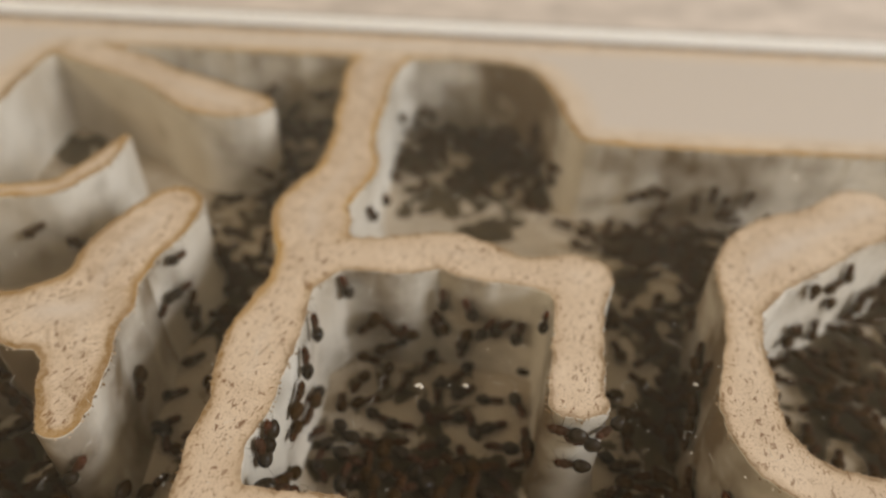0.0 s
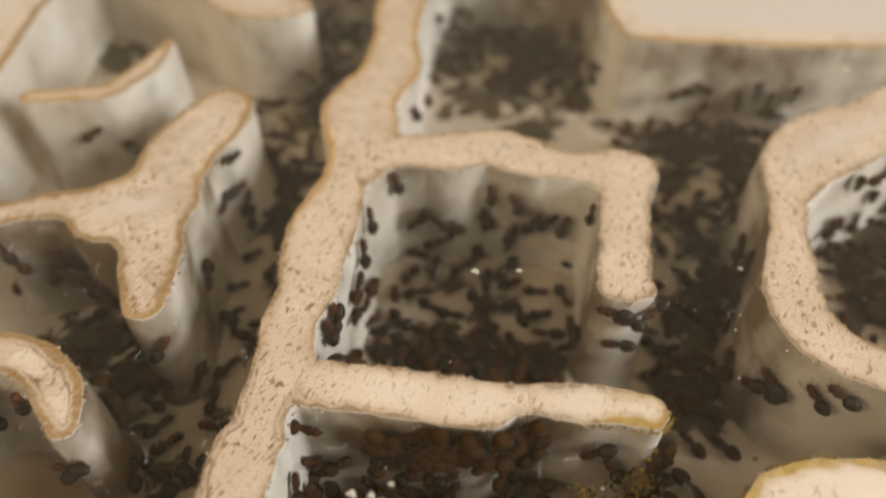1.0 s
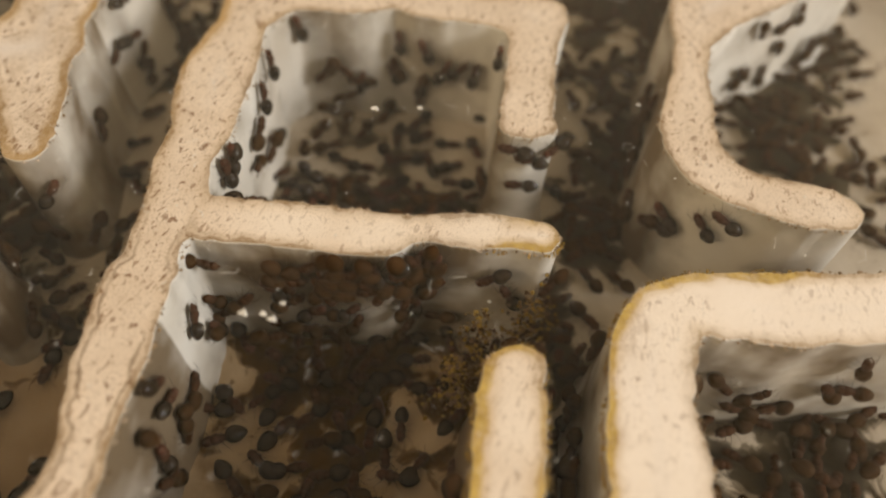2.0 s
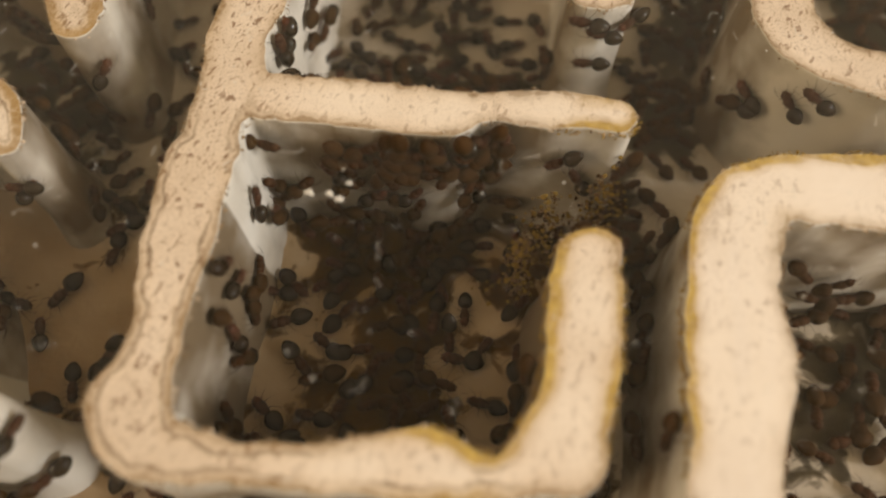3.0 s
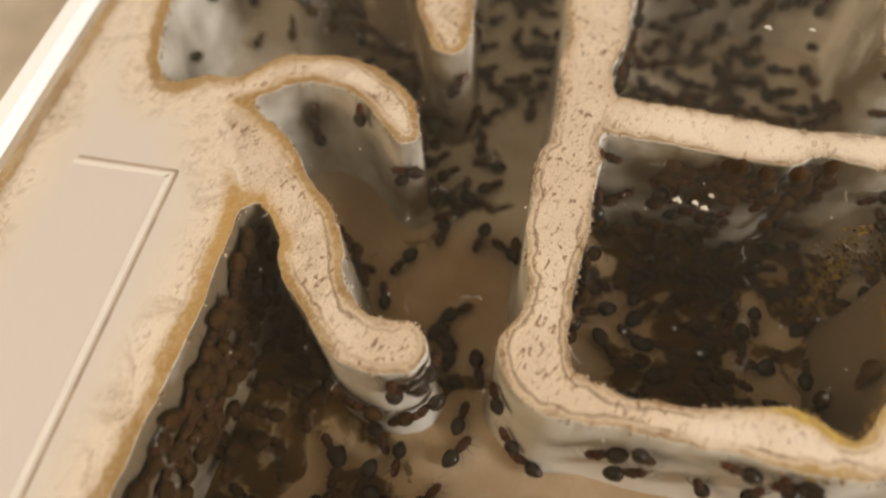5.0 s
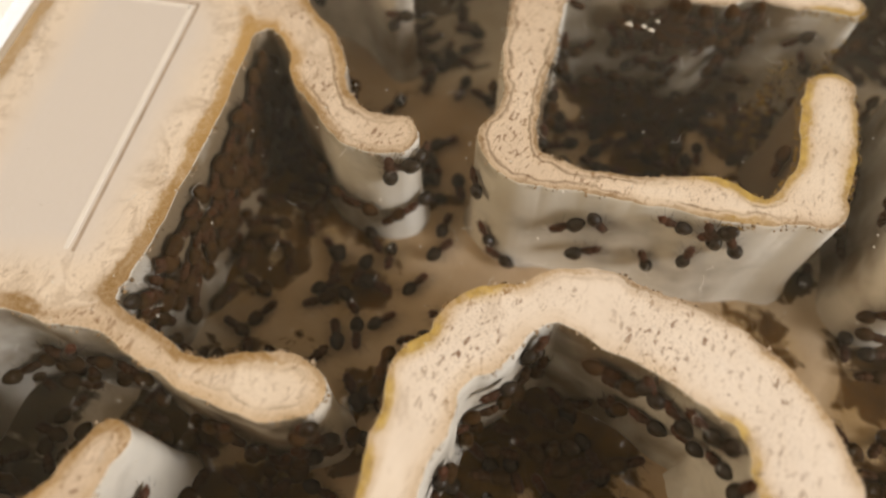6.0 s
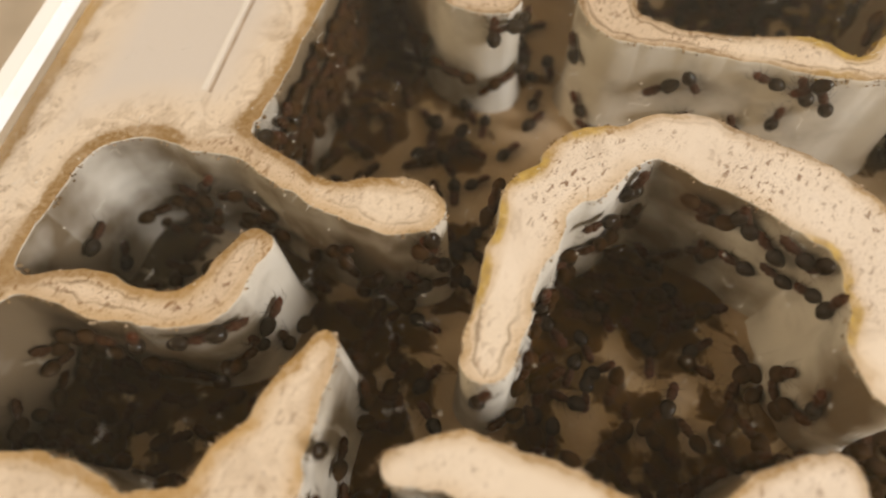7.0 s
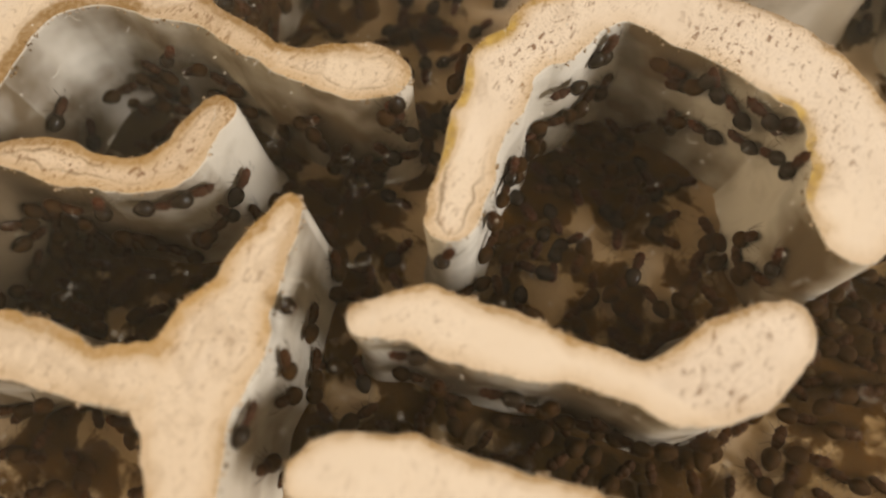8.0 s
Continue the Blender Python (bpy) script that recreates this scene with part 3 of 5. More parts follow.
def grid_sheet(name, step, height):
    """The chamber floor: a fine sheet with slight dents, and how much refuse lies where."""
    xs, ys = np.arange(X0 + 1, X1 - 1, step), np.arange(Y0 + 3, Y1 - 3, step)
    verts, faces, refuse, stain, index = [], [], [], [], {}
    for i, x in enumerate(xs):
        for j, y in enumerate(ys):
            if sample(OUT, x, y) < -0.5:
                index[i, j] = len(verts)
                bumpy = 0.35 * noise.noise((x * 0.25, y * 0.25, 0)) + 0.12 * noise.noise((x, y, 3))
                verts.append((x * MM, y * MM, (height + bumpy) * MM))
                refuse.append(refuse_at(x, y))
                stain.append(stain_at(x, y))
    for (i, j), a in index.items():
        if (i + 1, j) in index and (i + 1, j + 1) in index and (i, j + 1) in index:
            faces.append((a, index[i + 1, j], index[i + 1, j + 1], index[i, j + 1]))
    me = bpy.data.meshes.new(name)
    me.from_pydata(verts, [], faces)
    me.attributes.new("refuse", "FLOAT", "POINT").data.foreach_set("value", refuse)
    me.attributes.new("stain", "FLOAT", "POINT").data.foreach_set("value", stain)
    me.materials.append(M_FLOOR)
    me.polygons.foreach_set("use_smooth", [True] * len(faces))
    return me


# where ants and refuse crowd: (x, y, radius, share)
CROWD_NORTH = [
    (-3.2, 93.0, 15.5, 1), (-17.6, 109.8, 8.1, 0.84), (-2.6, 115.5, 6.4, 0.96), (14.2, 94.3, 7.5, 0.6), (36.0, 74.2, 13.4, 0.84), (35.9, 49.8, 8.7, 0.72),
    (39.8, 35.2, 8.4, 0.96), (37.6, 23.7, 6.8, 0.96), (54.4, 49.8, 11.2, 0.84), (60.6, 42.7, 9.4, 0.96), (59.7, 66.3, 9.4, 0.6), (41.2, 92.6, 12.9, 0.72),
    (61.1, 99.4, 11.6, 0.72), (-0.0, 29.2, 4.8, 0.6), (10.7, 30.4, 6.0, 0.5), (7.9, 24.0, 6.0, 0.7), (18.7, 25.1, 5.8, 0.5), (6.5, 15.3, 7.5, 1), (12.0, 14.0, 5.0, 1),
    (18.0, 18.9, 6.8, 0.95), (-4.0, 34.6, 4.3, 0.72),
]
CROWD_MIDDLE = [
    (-28.9, 37.9, 6.6, 0.77), (-14.4, 17.3, 4.0, 0.66), (-23.3, 25.1, 5.0, 0.88), (-43.6, 85.2, 10.6, 0.88), (-33.7, 62.2, 7.9, 0.77), (-62.3, 75.0, 7.5, 0.55),
    (-80.8, 79.2, 9.4, 0.55), (-43.3, 27.2, 5.1, 0.66), (7.9, 2.0, 6.9, 0.99), (14.9, 2.9, 7.4, 0.99), (6.0, -5.7, 4.3, 0.66), (10.9, -5.6, 7.1, 1),
    (20.3, -2.4, 7.8, 1), (26.6, -3.5, 6.9, 1), (11.1, -11.9, 6.9, 0.99), (19.5, -10.8, 7.6, 0.99), (32.5, 9.5, 6.1, 0.88), (35.5, 18.9, 4.9, 0.88),
    (40.7, 20.0, 4.1, 0.77), (38.6, 4.9, 4.9, 0.99),
]
CROWD_WEST = [
    (-27.0, -33.8, 5.4, 1), (-23.9, -39.9, 5.4, 1), (-29.5, -25.9, 4.5, 1), (-22.5, -46.8, 5.3, 1), (-21.1, -53.5, 4.3, 0.9), (-26.6, -69.6, 2.5, 0.6),
    (-26.6, -77.3, 2.4, 0.6), (7.1, -84.8, 5.3, 0.8), (12.9, -1.3, 8.4, 1), (23.6, -5.6, 8.3, 1), (23.9, -16.1, 7.3, 1), (54.1, -0.7, 8.1, 0.85),
    (61.4, -4.9, 7.8, 0.9), (58.3, 5.8, 6.2, 0.8), (-30.7, 4.6, 6.6, 0.9), (-25.0, -1.3, 5.7, 0.9), (-41.1, 3.9, 3.7, 0.4), (39.5, -2.7, 3.5, 0.9),
    (56.6, 10.3, 5.1, 0.7),
]
CROWD_LANE = [
    (63.5, 10.3, 4.9, 0.8), (-19.2, -7.2, 5.0, 0.8), (-28.7, 0.6, 4.6, 0.8), (-10.5, -16.1, 5.9, 0.5), (16.3, -6.6, 11.5, 0.9), (15.6, -19.4, 8.0, 0.9),
    (24.9, -14.0, 6.5, 0.8), (39.5, -1.7, 3.2, 0.8), (36.6, 17.6, 4.6, 0.8), (39.5, -10.0, 2.9, 0.7), (-14.0, -24.2, 5.1, 0.6), (-27.9, -34.7, 6.8, 1),
    (-31.9, -24.8, 4.0, 0.9), (-26.4, -9.4, 2.4, 0.5), (-14.1, 8.8, 4.3, 0.6), (-16.8, -23.2, 3.2, 0.8), (-6.7, -14.0, 4.5, 0.5), (-3.9, -28.8, 3.4, 0.6),
]
CROWD_SOUTH = [
    (-24.8, -39.8, 6.5, 0.97), (-50.0, -0.5, 3.5, 0.3), (-21.1, -37.0, 9.8, 1), (-17.5, -45.3, 9.2, 0.97), (-4.2, -45.0, 7.3, 0.76), (-2.4, -38.1, 5.3, 0.65),
    (-0.2, -31.1, 4.6, 0.54), (-0.1, -48.8, 3.5, 0.65), (23.4, -47.7, 6.3, 0.9), (23.0, -51.5, 8.0, 1), (34.4, -50.5, 5.3, 0.5), (22.2, -57.8, 5.8, 0.97),
    (37.9, -42.0, 3.3, 0.7), (50.0, -24.1, 4.0, 0.86), (54.5, -39.3, 4.1, 0.97), (41.7, -18.1, 3.7, 0.65), (-7.2, -62.7, 6.7, 0.97), (0.2, -66.0, 6.9, 0.86),
    (-20.2, -68.7, 4.2, 0.5), (4.3, -71.3, 5.3, 0.86),
]
CROWD_EXTRA = [
    (60.9, 5.4, 6.0, 0.95), (65.3, 2.2, 6.0, 0.95), (57.5, 6.1, 4.0, 0.95), (66.6, 10.7, 6.0, 0.95), (51.4, -55.4, 5.0, 0.95), (41.2, -43.5, 4.0, 0.95), (50.6, -46.6, 5.0, 0.95),
    (-23.4, -66.5, 2.9, 0.8), (-12.0, -68.1, 4.4, 0.9), (-18.5, -65.4, 3.4, 0.8), (53.5, -40.8, 5.8, 0.9), (39.8, -56.5, 6.4, 0.9), (44.9, -51.6, 5.5, 1),
    (30.8, -60.9, 4.1, 0.75), (-30.3, -24.9, 4.5, 1), (-29.5, -32.7, 5.3, 1), (-32.0, -37.3, 4.4, 1), (-28.9, -90.7, 4.5, 0.9), (5.9, 1.9, 5.3, 1),
    (10.7, 3.4, 5.2, 1), (17.3, 6.2, 4.3, 0.9), (-25.0, -0.2, 4.8, 0.7), (-15.5, -8.0, 5.9, 0.8), (-27.1, 4.8, 5.8, 0.8), (-35.9, 3.2, 4.7, 0.6),
    (-32.8, -41.1, 5.1, 0.9),
]
CROWD_END = [
    (24.0, -61.0, 5.0, 0.95), (30.0, -55.0, 5.0, 0.9), (33.0, -61.5, 4.5, 0.9), (19.5, -63.0, 4.0, 0.95), (28.5, -67.0, 4.0, 0.9), (38.5, -58.5, 5.0, 1),
    (34.0, -66.5, 3.5, 0.9), (21.5, -68.5, 4.0, 0.95), (28.0, -51.0, 5.0, 1),
    (4.2, -53.2, 3.4, 0.76), (-14.2, -81.9, 12.0, 1), (-19.9, -88.4, 8.1, 1), (-13.2, -63.8, 6.6, 0.86), (2.1, -64.3, 6.8, 0.86), (6.1, -70.6, 5.3, 1),
    (23.0, -51.9, 8.5, 1), (22.2, -57.8, 6.0, 0.85), (32.1, -58.9, 5.2, 0.6), (39.9, -48.8, 3.8, 0.6), (50.3, -52.1, 5.8, 1), (52.2, -60.1, 4.9, 0.86),
    (11.8, -82.8, 4.3, 0.65), (21.5, -79.7, 5.9, 0.76), (31.7, -76.3, 5.6, 1), (41.4, -72.6, 4.4, 0.97), (-8.7, -101.1, 6.8, 0.65), (50.8, -67.6, 5.4, 0.86),
    (8.1, -93.0, 3.6, 0.65),
]
CROWDS = CROWD_NORTH + CROWD_MIDDLE + CROWD_WEST + CROWD_LANE + CROWD_SOUTH + CROWD_EXTRA + CROWD_END


def crowd_at(x, y):
    """How closely ants and their refuse cover the floor, 0 to 1."""
    v = 0.0
    for cx, cy, r, s in CROWDS:
        d = ((x - cx) ** 2 + (y - cy) ** 2) / (r * r)
        if d < 4:
            v = max(v, s * math.exp(-0.7 * d))
    return v


def clump(x, y):
    """Uneven heaping of the crowd, about 0.4 to 1.2."""
    return 0.86 + 0.75 * noise.noise((x * 0.15, y * 0.15, 7)) + 0.45 * noise.noise((x * 0.33, y * 0.33, 9))


# floors trodden dark as a whole
TRODDEN_NORTH = [
    (-24.2, 1.9, 6.5, 0.6), (-17.2, -13.2, 6.0, 0.45), (1.5, 85.3, 13.5, 0.8), (42.2, 79.3, 13.4, 0.7), (57.8, 51.1, 8.7, 0.8), (8.7, -1.3, 8.4, 0.7),
    (13.1, -5.6, 12.6, 0.4), (21.4, -3.5, 6.3, 0.7), (19.6, -14.0, 6.3, 0.5), (21.0, -51.8, 7.2, 0.95), (-25.4, -39.6, 8.9, 0.9), (-31.1, -28.7, 4.5, 0.9),
    (3.5, -69.3, 7.3, 0.6), (-15.8, -82.5, 9.8, 0.8), (32.6, -76.4, 7.9, 0.8),
]
TRODDEN_MIDDLE = [
    (50.2, -58.8, 7.6, 0.8), (55.9, -1.7, 10.0, 0.85), (53.5, -40.8, 8.1, 0.95), (62.8, -31.3, 8.6, 0.8), (-13.6, -67.0, 6.1, 0.8), (-34.9, 0.3, 4.6, 0.8),
    (-14.7, -1.8, 4.9, 0.6), (-10.4, -17.2, 4.9, 0.6), (51.8, -30.0, 5.9, 0.95), (42.9, -21.3, 4.7, 0.95), (37.2, -59.5, 7.3, 0.95), (41.5, -52.3, 5.4, 0.9),
    (46.9, -52.9, 5.5, 0.95), (-17.6, -88.0, 7.2, 0.95), (-26.7, -88.7, 4.6, 0.9),
]
TRODDEN_SOUTH = [
    (-10.4, -87.7, 5.7, 0.95), (4.0, -74.1, 6.3, 0.85), (-19.5, -41.9, 8.2, 0.95), (-14.5, -10.1, 5.5, 0.5), (-5.5, -21.2, 5.9, 0.45), (10.1, -17.7, 6.2, 0.6),
    (38.5, -5.9, 5.0, 0.9), (-9.5, -100.1, 5.5, 0.8), (53.1, -61.3, 6.6, 0.9), (9.8, -85.2, 5.4, 0.85), (35.5, 17.6, 5.5, 0.8), (37.6, 30.0, 7.0, 0.8),
    (-30.8, 54.1, 9.6, 0.8), (-25.2, 30.9, 6.2, 0.7),
]

TRODDEN_DEEP = [
    (18.5, -14.5, 4.5, 1.1), (14.0, -5.0, 5.0, 1.1), (24.0, -3.0, 5.0, 1.1), (26.5, -18.0, 3.0, 1.1), (19.0, -21.5, 3.5, 1.1), (21.0, -9.0, 3.5, 1.0),
    (-24.0, -30.0, 6, 1.1), (-21.0, -40.0, 7, 1.1), (-17.0, -48.0, 4, 0.8), (-27.0, -26.0, 4, 1.1), (-10.0, -40.0, 4, 0.6),
    (24.0, -50.0, 6, 1.1), (38.0, -28.0, 4, 1.0), (40.5, -20.0, 3, 1.0), (39.0, -13.0, 3, 1.0),
    (-4.5, 70.5, 8, 0.9), (5.2, 63.7, 6, 0.9), (-15.1, 85.7, 6, 0.9), (-7.2, 114.8, 5, 0.9), (-42.9, 89.0, 7, 0.9), (-33.8, 51.9, 6, 0.9),
    (36.7, 56.4, 6, 0.9), (30.3, 60.5, 5, 0.9), (40.5, 90.5, 7, 0.9), (61.3, 99.7, 8, 0.9), (58.3, 57.0, 6, 0.9), (5.8, 32.5, 5, 0.4),
    (16.6, 36.0, 5, 0.4), (10.6, 19.4, 5, 1.0), (9.0, 13.0, 5, 1.0), (18.0, 16.0, 4, 1.0), (34.5, 31.0, 5, 0.7), (-24.5, -69.0, 7, 0.9), (-10.7, -67.3, 7, 0.9), (-0.3, -67.0, 7, 0.9),
    (-29.4, -40.2, 8, 0.9), (-18.0, -45.9, 7, 0.9), (-24.0, -32.2, 7, 0.9), (-18.2, -51.9, 5, 0.9), (-29.5, -69.7, 5, 0.9),
]
TRODDEN_FAR = [
    (-10.9, 93.2, 8.0, 1.1), (-3.2, 75.9, 6.0, 1.1), (-15.8, 79.0, 5.0, 1.1), (0.5, 101.3, 6.0, 1.1), (18.0, 81.2, 4.0, 1.1), (28.9, 71.1, 5.0, 1.1),
    (-51.1, 91.2, 7.0, 1.0), (-73.7, 77.7, 8.0, 1.0), (-79.4, 56.4, 8.0, 1.0), (-41.5, 58.0, 5.0, 1.0), (-42.8, 14.2, 5.0, 1.0), (60.9, 5.4, 6.0, 1.0), (65.3, 2.2, 6.0, 1.0), (57.5, 6.1, 4.0, 1.0), (66.6, 10.7, 6.0, 1.0), (51.4, -55.4, 5.0, 1.0), (41.2, -43.5, 4.0, 1.0), (50.6, -46.6, 5.0, 1.0),
    (27.0, -53.0, 6.0, 1.1), (36.5, -57.0, 4.0, 1.0), (29.5, -60.0, 3.0, 0.9), (20.0, -64.5, 3.5, 0.9), (38.0, -63.0, 3.0, 1.0),
    (-20.0, -84.6, 7, 0.9), (-23.7, -89.8, 6, 0.9), (-11.0, -85.6, 6, 0.9), (-27.3, -90.5, 6, 0.9), (3.2, -70.6, 6, 0.9), (6.2, -75.1, 5, 0.9),
    (20.5, -52.1, 7, 0.9), (27.2, -45.9, 7, 0.9), (17.0, -57.9, 5, 0.9), (-4.9, -101.8, 6, 0.9), (-10.6, -101.1, 5, 0.9), (26.6, -77.6, 6, 0.9),
    (37.0, -75.0, 6, 0.9), (17.7, -83.5, 5, 0.9), (49.1, -48.9, 7, 0.9), (51.9, -57.0, 6, 0.9), (59.9, 54.0, 7, 0.9), (63.9, 69.3, 7, 0.9),
    (60.9, 8.6, 6, 0.9), (58.3, 1.4, 6, 0.9), (-1.4, 24.8, 4, 0.6), (16.0, -5.1, 7, 0.9), (26.5, 0.1, 6, 0.9),
]
# floors left bare and pale: x, y, radius
BARE_WEST = [
    (-1.7, -24.8, 4), (-7.8, -18.3, 4.5), (3.4, -34.0, 4), (3.2, -39.1, 3.5), (11.4, -35.3, 4), (-1.6, -17.5, 3), (-5.2, -49.4, 2.6),
    (-0.5, -47.5, 2.4), (45.2, -21.1, 4.5), (46.3, -11.7, 3), (-9.9, -21.0, 6), (-17.2, -18.4, 6), (-5.5, -23.7, 5), (-9.1, -25.1, 4),
    (39.6, 8.2, 3), (43.5, -12.6, 4), (43.4, -7.1, 3), (12.2, -15.6, 2.5), (27.4, -8.5, 2.8), (26.4, -15.4, 2), (10.9, -21.4, 2.3),
    (23.6, -13.6, 2), (28.6, -18.4, 2.5),
]
BARE_EAST = [
    (47.1, 24.0, 2.5), (49.3, 30.0, 2.5), (39.7, 9.3, 2.2), (24.0, 27.9, 2.0), (9.5, 20.2, 1.6),
    (13.5, -16.5, 2.0), (10.3, -23.1, 2.0), (9.4, -13.0, 1.6), (27.5, -13.7, 2.2), (23.5, -7.0, 1.6), (29.7, -7.4, 1.8), (31.3, -55.8, 2.2),
    (33.7, -59.8, 2.0), (30.4, -63.1, 1.8), (-35.4, -75.7, 3.0), (-28.5, -68.2, 2.5), (-7.6, -47.2, 1.8),
    (-6.1, -40.6, 1.4), (-1.9, -35.4, 2.0), (36.9, -47.5, 2.5), (2.4, -45.1, 2.2), (-9.5, -51.8, 1.8), (1.3, -50.3, 1.8),
    (24.5, -64.8, 2.2), (31.5, -57.2, 2.5), (48.0, -68.4, 2.5), (12.6, -83.5, 2), (32.9, -46.1, 2.5), (31.1, -56.4, 2),
    (25.0, -57.4, 2), (-17.9, 109.8, 4), (-8.0, 96.7, 3.5), (19.9, 77.4, 4.5), (16.2, 66.8, 2.5), (8.5, 43.0, 2.5), (34.7, 59.6, 3),
    (1.8, 16.1, 2), (5.1, 17.4, 2), (26.3, 24.9, 3), (39.9, 13.3, 3), (-12.5, -26.7, 4), (-6.2, -23.2, 4), (-11.0, -19.9, 4),
    (-3.2, -27.1, 3), (-18.9, -19.4, 3),
]

TRODDEN = TRODDEN_NORTH + TRODDEN_MIDDLE + TRODDEN_SOUTH + TRODDEN_DEEP + TRODDEN_FAR


def bare_at(x, y):
    """How clean the floor is kept, 0 to 1."""
    return max(math.exp(-((x - a) ** 2 + (y - b) ** 2) / (r * r)) for a, b, r in BARE_WEST + BARE_EAST)


def trodden_at(x, y):
    return max(s * math.exp(-0.7 * ((x - a) ** 2 + (y - b) ** 2) / (r * r)) for a, b, r, s in TRODDEN)


def refuse_at(x, y):
    dirt_shade = max(crowd_at(x, y) * min(1.1, max(0.15, clump(x, y))), trodden_at(x, y) * min(1.0, 0.35 + 0.65 * clump(x, y)))
    return 0.10 + 0.46 * dirt_shade * (1 - 0.85 * bare_at(x, y))


for number, (field, smooth, top, label) in enumerate([
        (D_MAIN, U_MAIN, M_TOP, "cream plaster frame and chamber walls of the nest"),
        (D_ARCH, U_ARCH, M_SMOOTH, "arched cream plaster wall round a crowded chamber"),
        (D_BAR, U_BAR, M_SMOOTH, "bent free-standing cream plaster wall"),
        (D_LOW, U_LOW, M_SMOOTH, "smooth free-standing cream plaster bar"),
        (D_BENT, U_BENT, M_TOP, "bent cream plaster wall with dark flecks"),
        (D_BLOCK, U_BLOCK, M_SMOOTH, "broad cream plaster wall with a yellow rim")], 1):
    ob = new("wall_%d" % number, wall_mesh("wall", field, np.maximum(smooth + SWELL, OUT), top))
    tagged(ob, label, "nest wall", kind="structure")


floor = new("floor", grid_sheet("floor", 1.0, TOP - DEPTH))
tagged(floor, "stained off-white plaster floor of the nest chambers", "nest floor", kind="structure")


def link_mesh(name, bm, mats, parent=None, label=""):
    me = bpy.data.meshes.new(name)
    bm.to_mesh(me)
    bm.free()
    for m in mats if isinstance(mats, (list, tuple)) else [mats]:
        me.materials.append(m)
    ob = new(name, me)
    ob.parent = parent
    if label:
        ob["label"] = label
    return ob


def slab(points, z0, z1):
    bm = bmesh.new()
    low = [bm.verts.new((x * MM, y * MM, z0 * MM)) for x, y in points]
    high = [bm.verts.new((x * MM, y * MM, z1 * MM)) for x, y in points]
    bm.faces.new(high)
    bm.faces.new(low[::-1])
    n = len(points)
    for i in range(n):
        bm.faces.new((low[i], low[(i + 1) % n], high[(i + 1) % n], high[i]))
    bmesh.ops.recalc_face_normals(bm, faces=bm.faces)
    return bm


# base under the chambers, and the table below it
base = link_mesh("nest_base", slab(OUTER, 0.0, TOP - DEPTH - 0.6), M_SIDE)
tagged(base, "solid cream plaster base under the nest", "nest base", kind="structure")
table = link_mesh("ground", slab([(-330, -300), (310, -300), (310, 290), (-330, 290)], -20, 0.0), M_TABLE)
tagged(table, "pale pinkish grey table top under the nest", "table top", kind="structure")

# grey sealing strip along the nest's far edge
seal = link_mesh("trim", slab([(-113, 74.6), (104.5, 147.4), (100.8, 158.6), (-117, 85.8)], 0.0, TOP - 0.6), M_SEAL)
tagged(seal, "dull grey sealing strip along the edge of the nest", "seal", kind="structure")

# cover pane
PANE = [
    (-117, 74.5), (-62.8, -0.2), (-54.6, -23.3), (-17.6, -125), (105, -125), (105, 148.5), (4, 114.8),
]
pane = link_mesh("cover_glass", slab(PANE, TOP + 0.08, TOP + 2.0), M_GLASS)
pane.visible_shadow = False
tagged(pane, "clear glass cover with pale bluish edges over the nest", "glass cover")


def edge_bar(a, b, mid):
    """The pane's edge glare as a painted bar: white flat upper face, blue chamfer on its outer side."""
    a, b = Vector(a), Vector(b)
    out = Vector(((b - a).y, -(b - a).x)).normalized()
    if out.dot((a + b) / 2 - mid) < 0:
        out = -out
    bm = bmesh.new()
    rings = []
    for p, away in ((a, 0), (b, 0)):
        q = [(0.02, 0.1), (0.02, 2.0), (1.7, 2.15), (2.6, 1.2), (2.6, 0.1)]
        rings.append([bm.verts.new((p.x + out.x * w, p.y + out.y * w, TOP + h)) for w, h in q])
    for k in range(5):
        f = bm.faces.new((rings[0][k], rings[0][(k + 1) % 5], rings[1][(k + 1) % 5], rings[1][k]))
        f.material_index = 1 if k in (2, 3) else 0
    bm.faces.new(rings[0])
    bm.faces.new(rings[1][::-1])
    bmesh.ops.scale(bm, vec=(MM, MM, MM), verts=bm.verts)
    bmesh.ops.recalc_face_normals(bm, faces=bm.faces)
    return bm


for a, b in zip(PANE, PANE[1:] + PANE[:1]):
    link_mesh("glass_edge", edge_bar(a, b, Vector((0, -20))), [M_EDGE, M_EDGE_FRINGE], pane, "glass edge painted with its white glare and blue fringe")


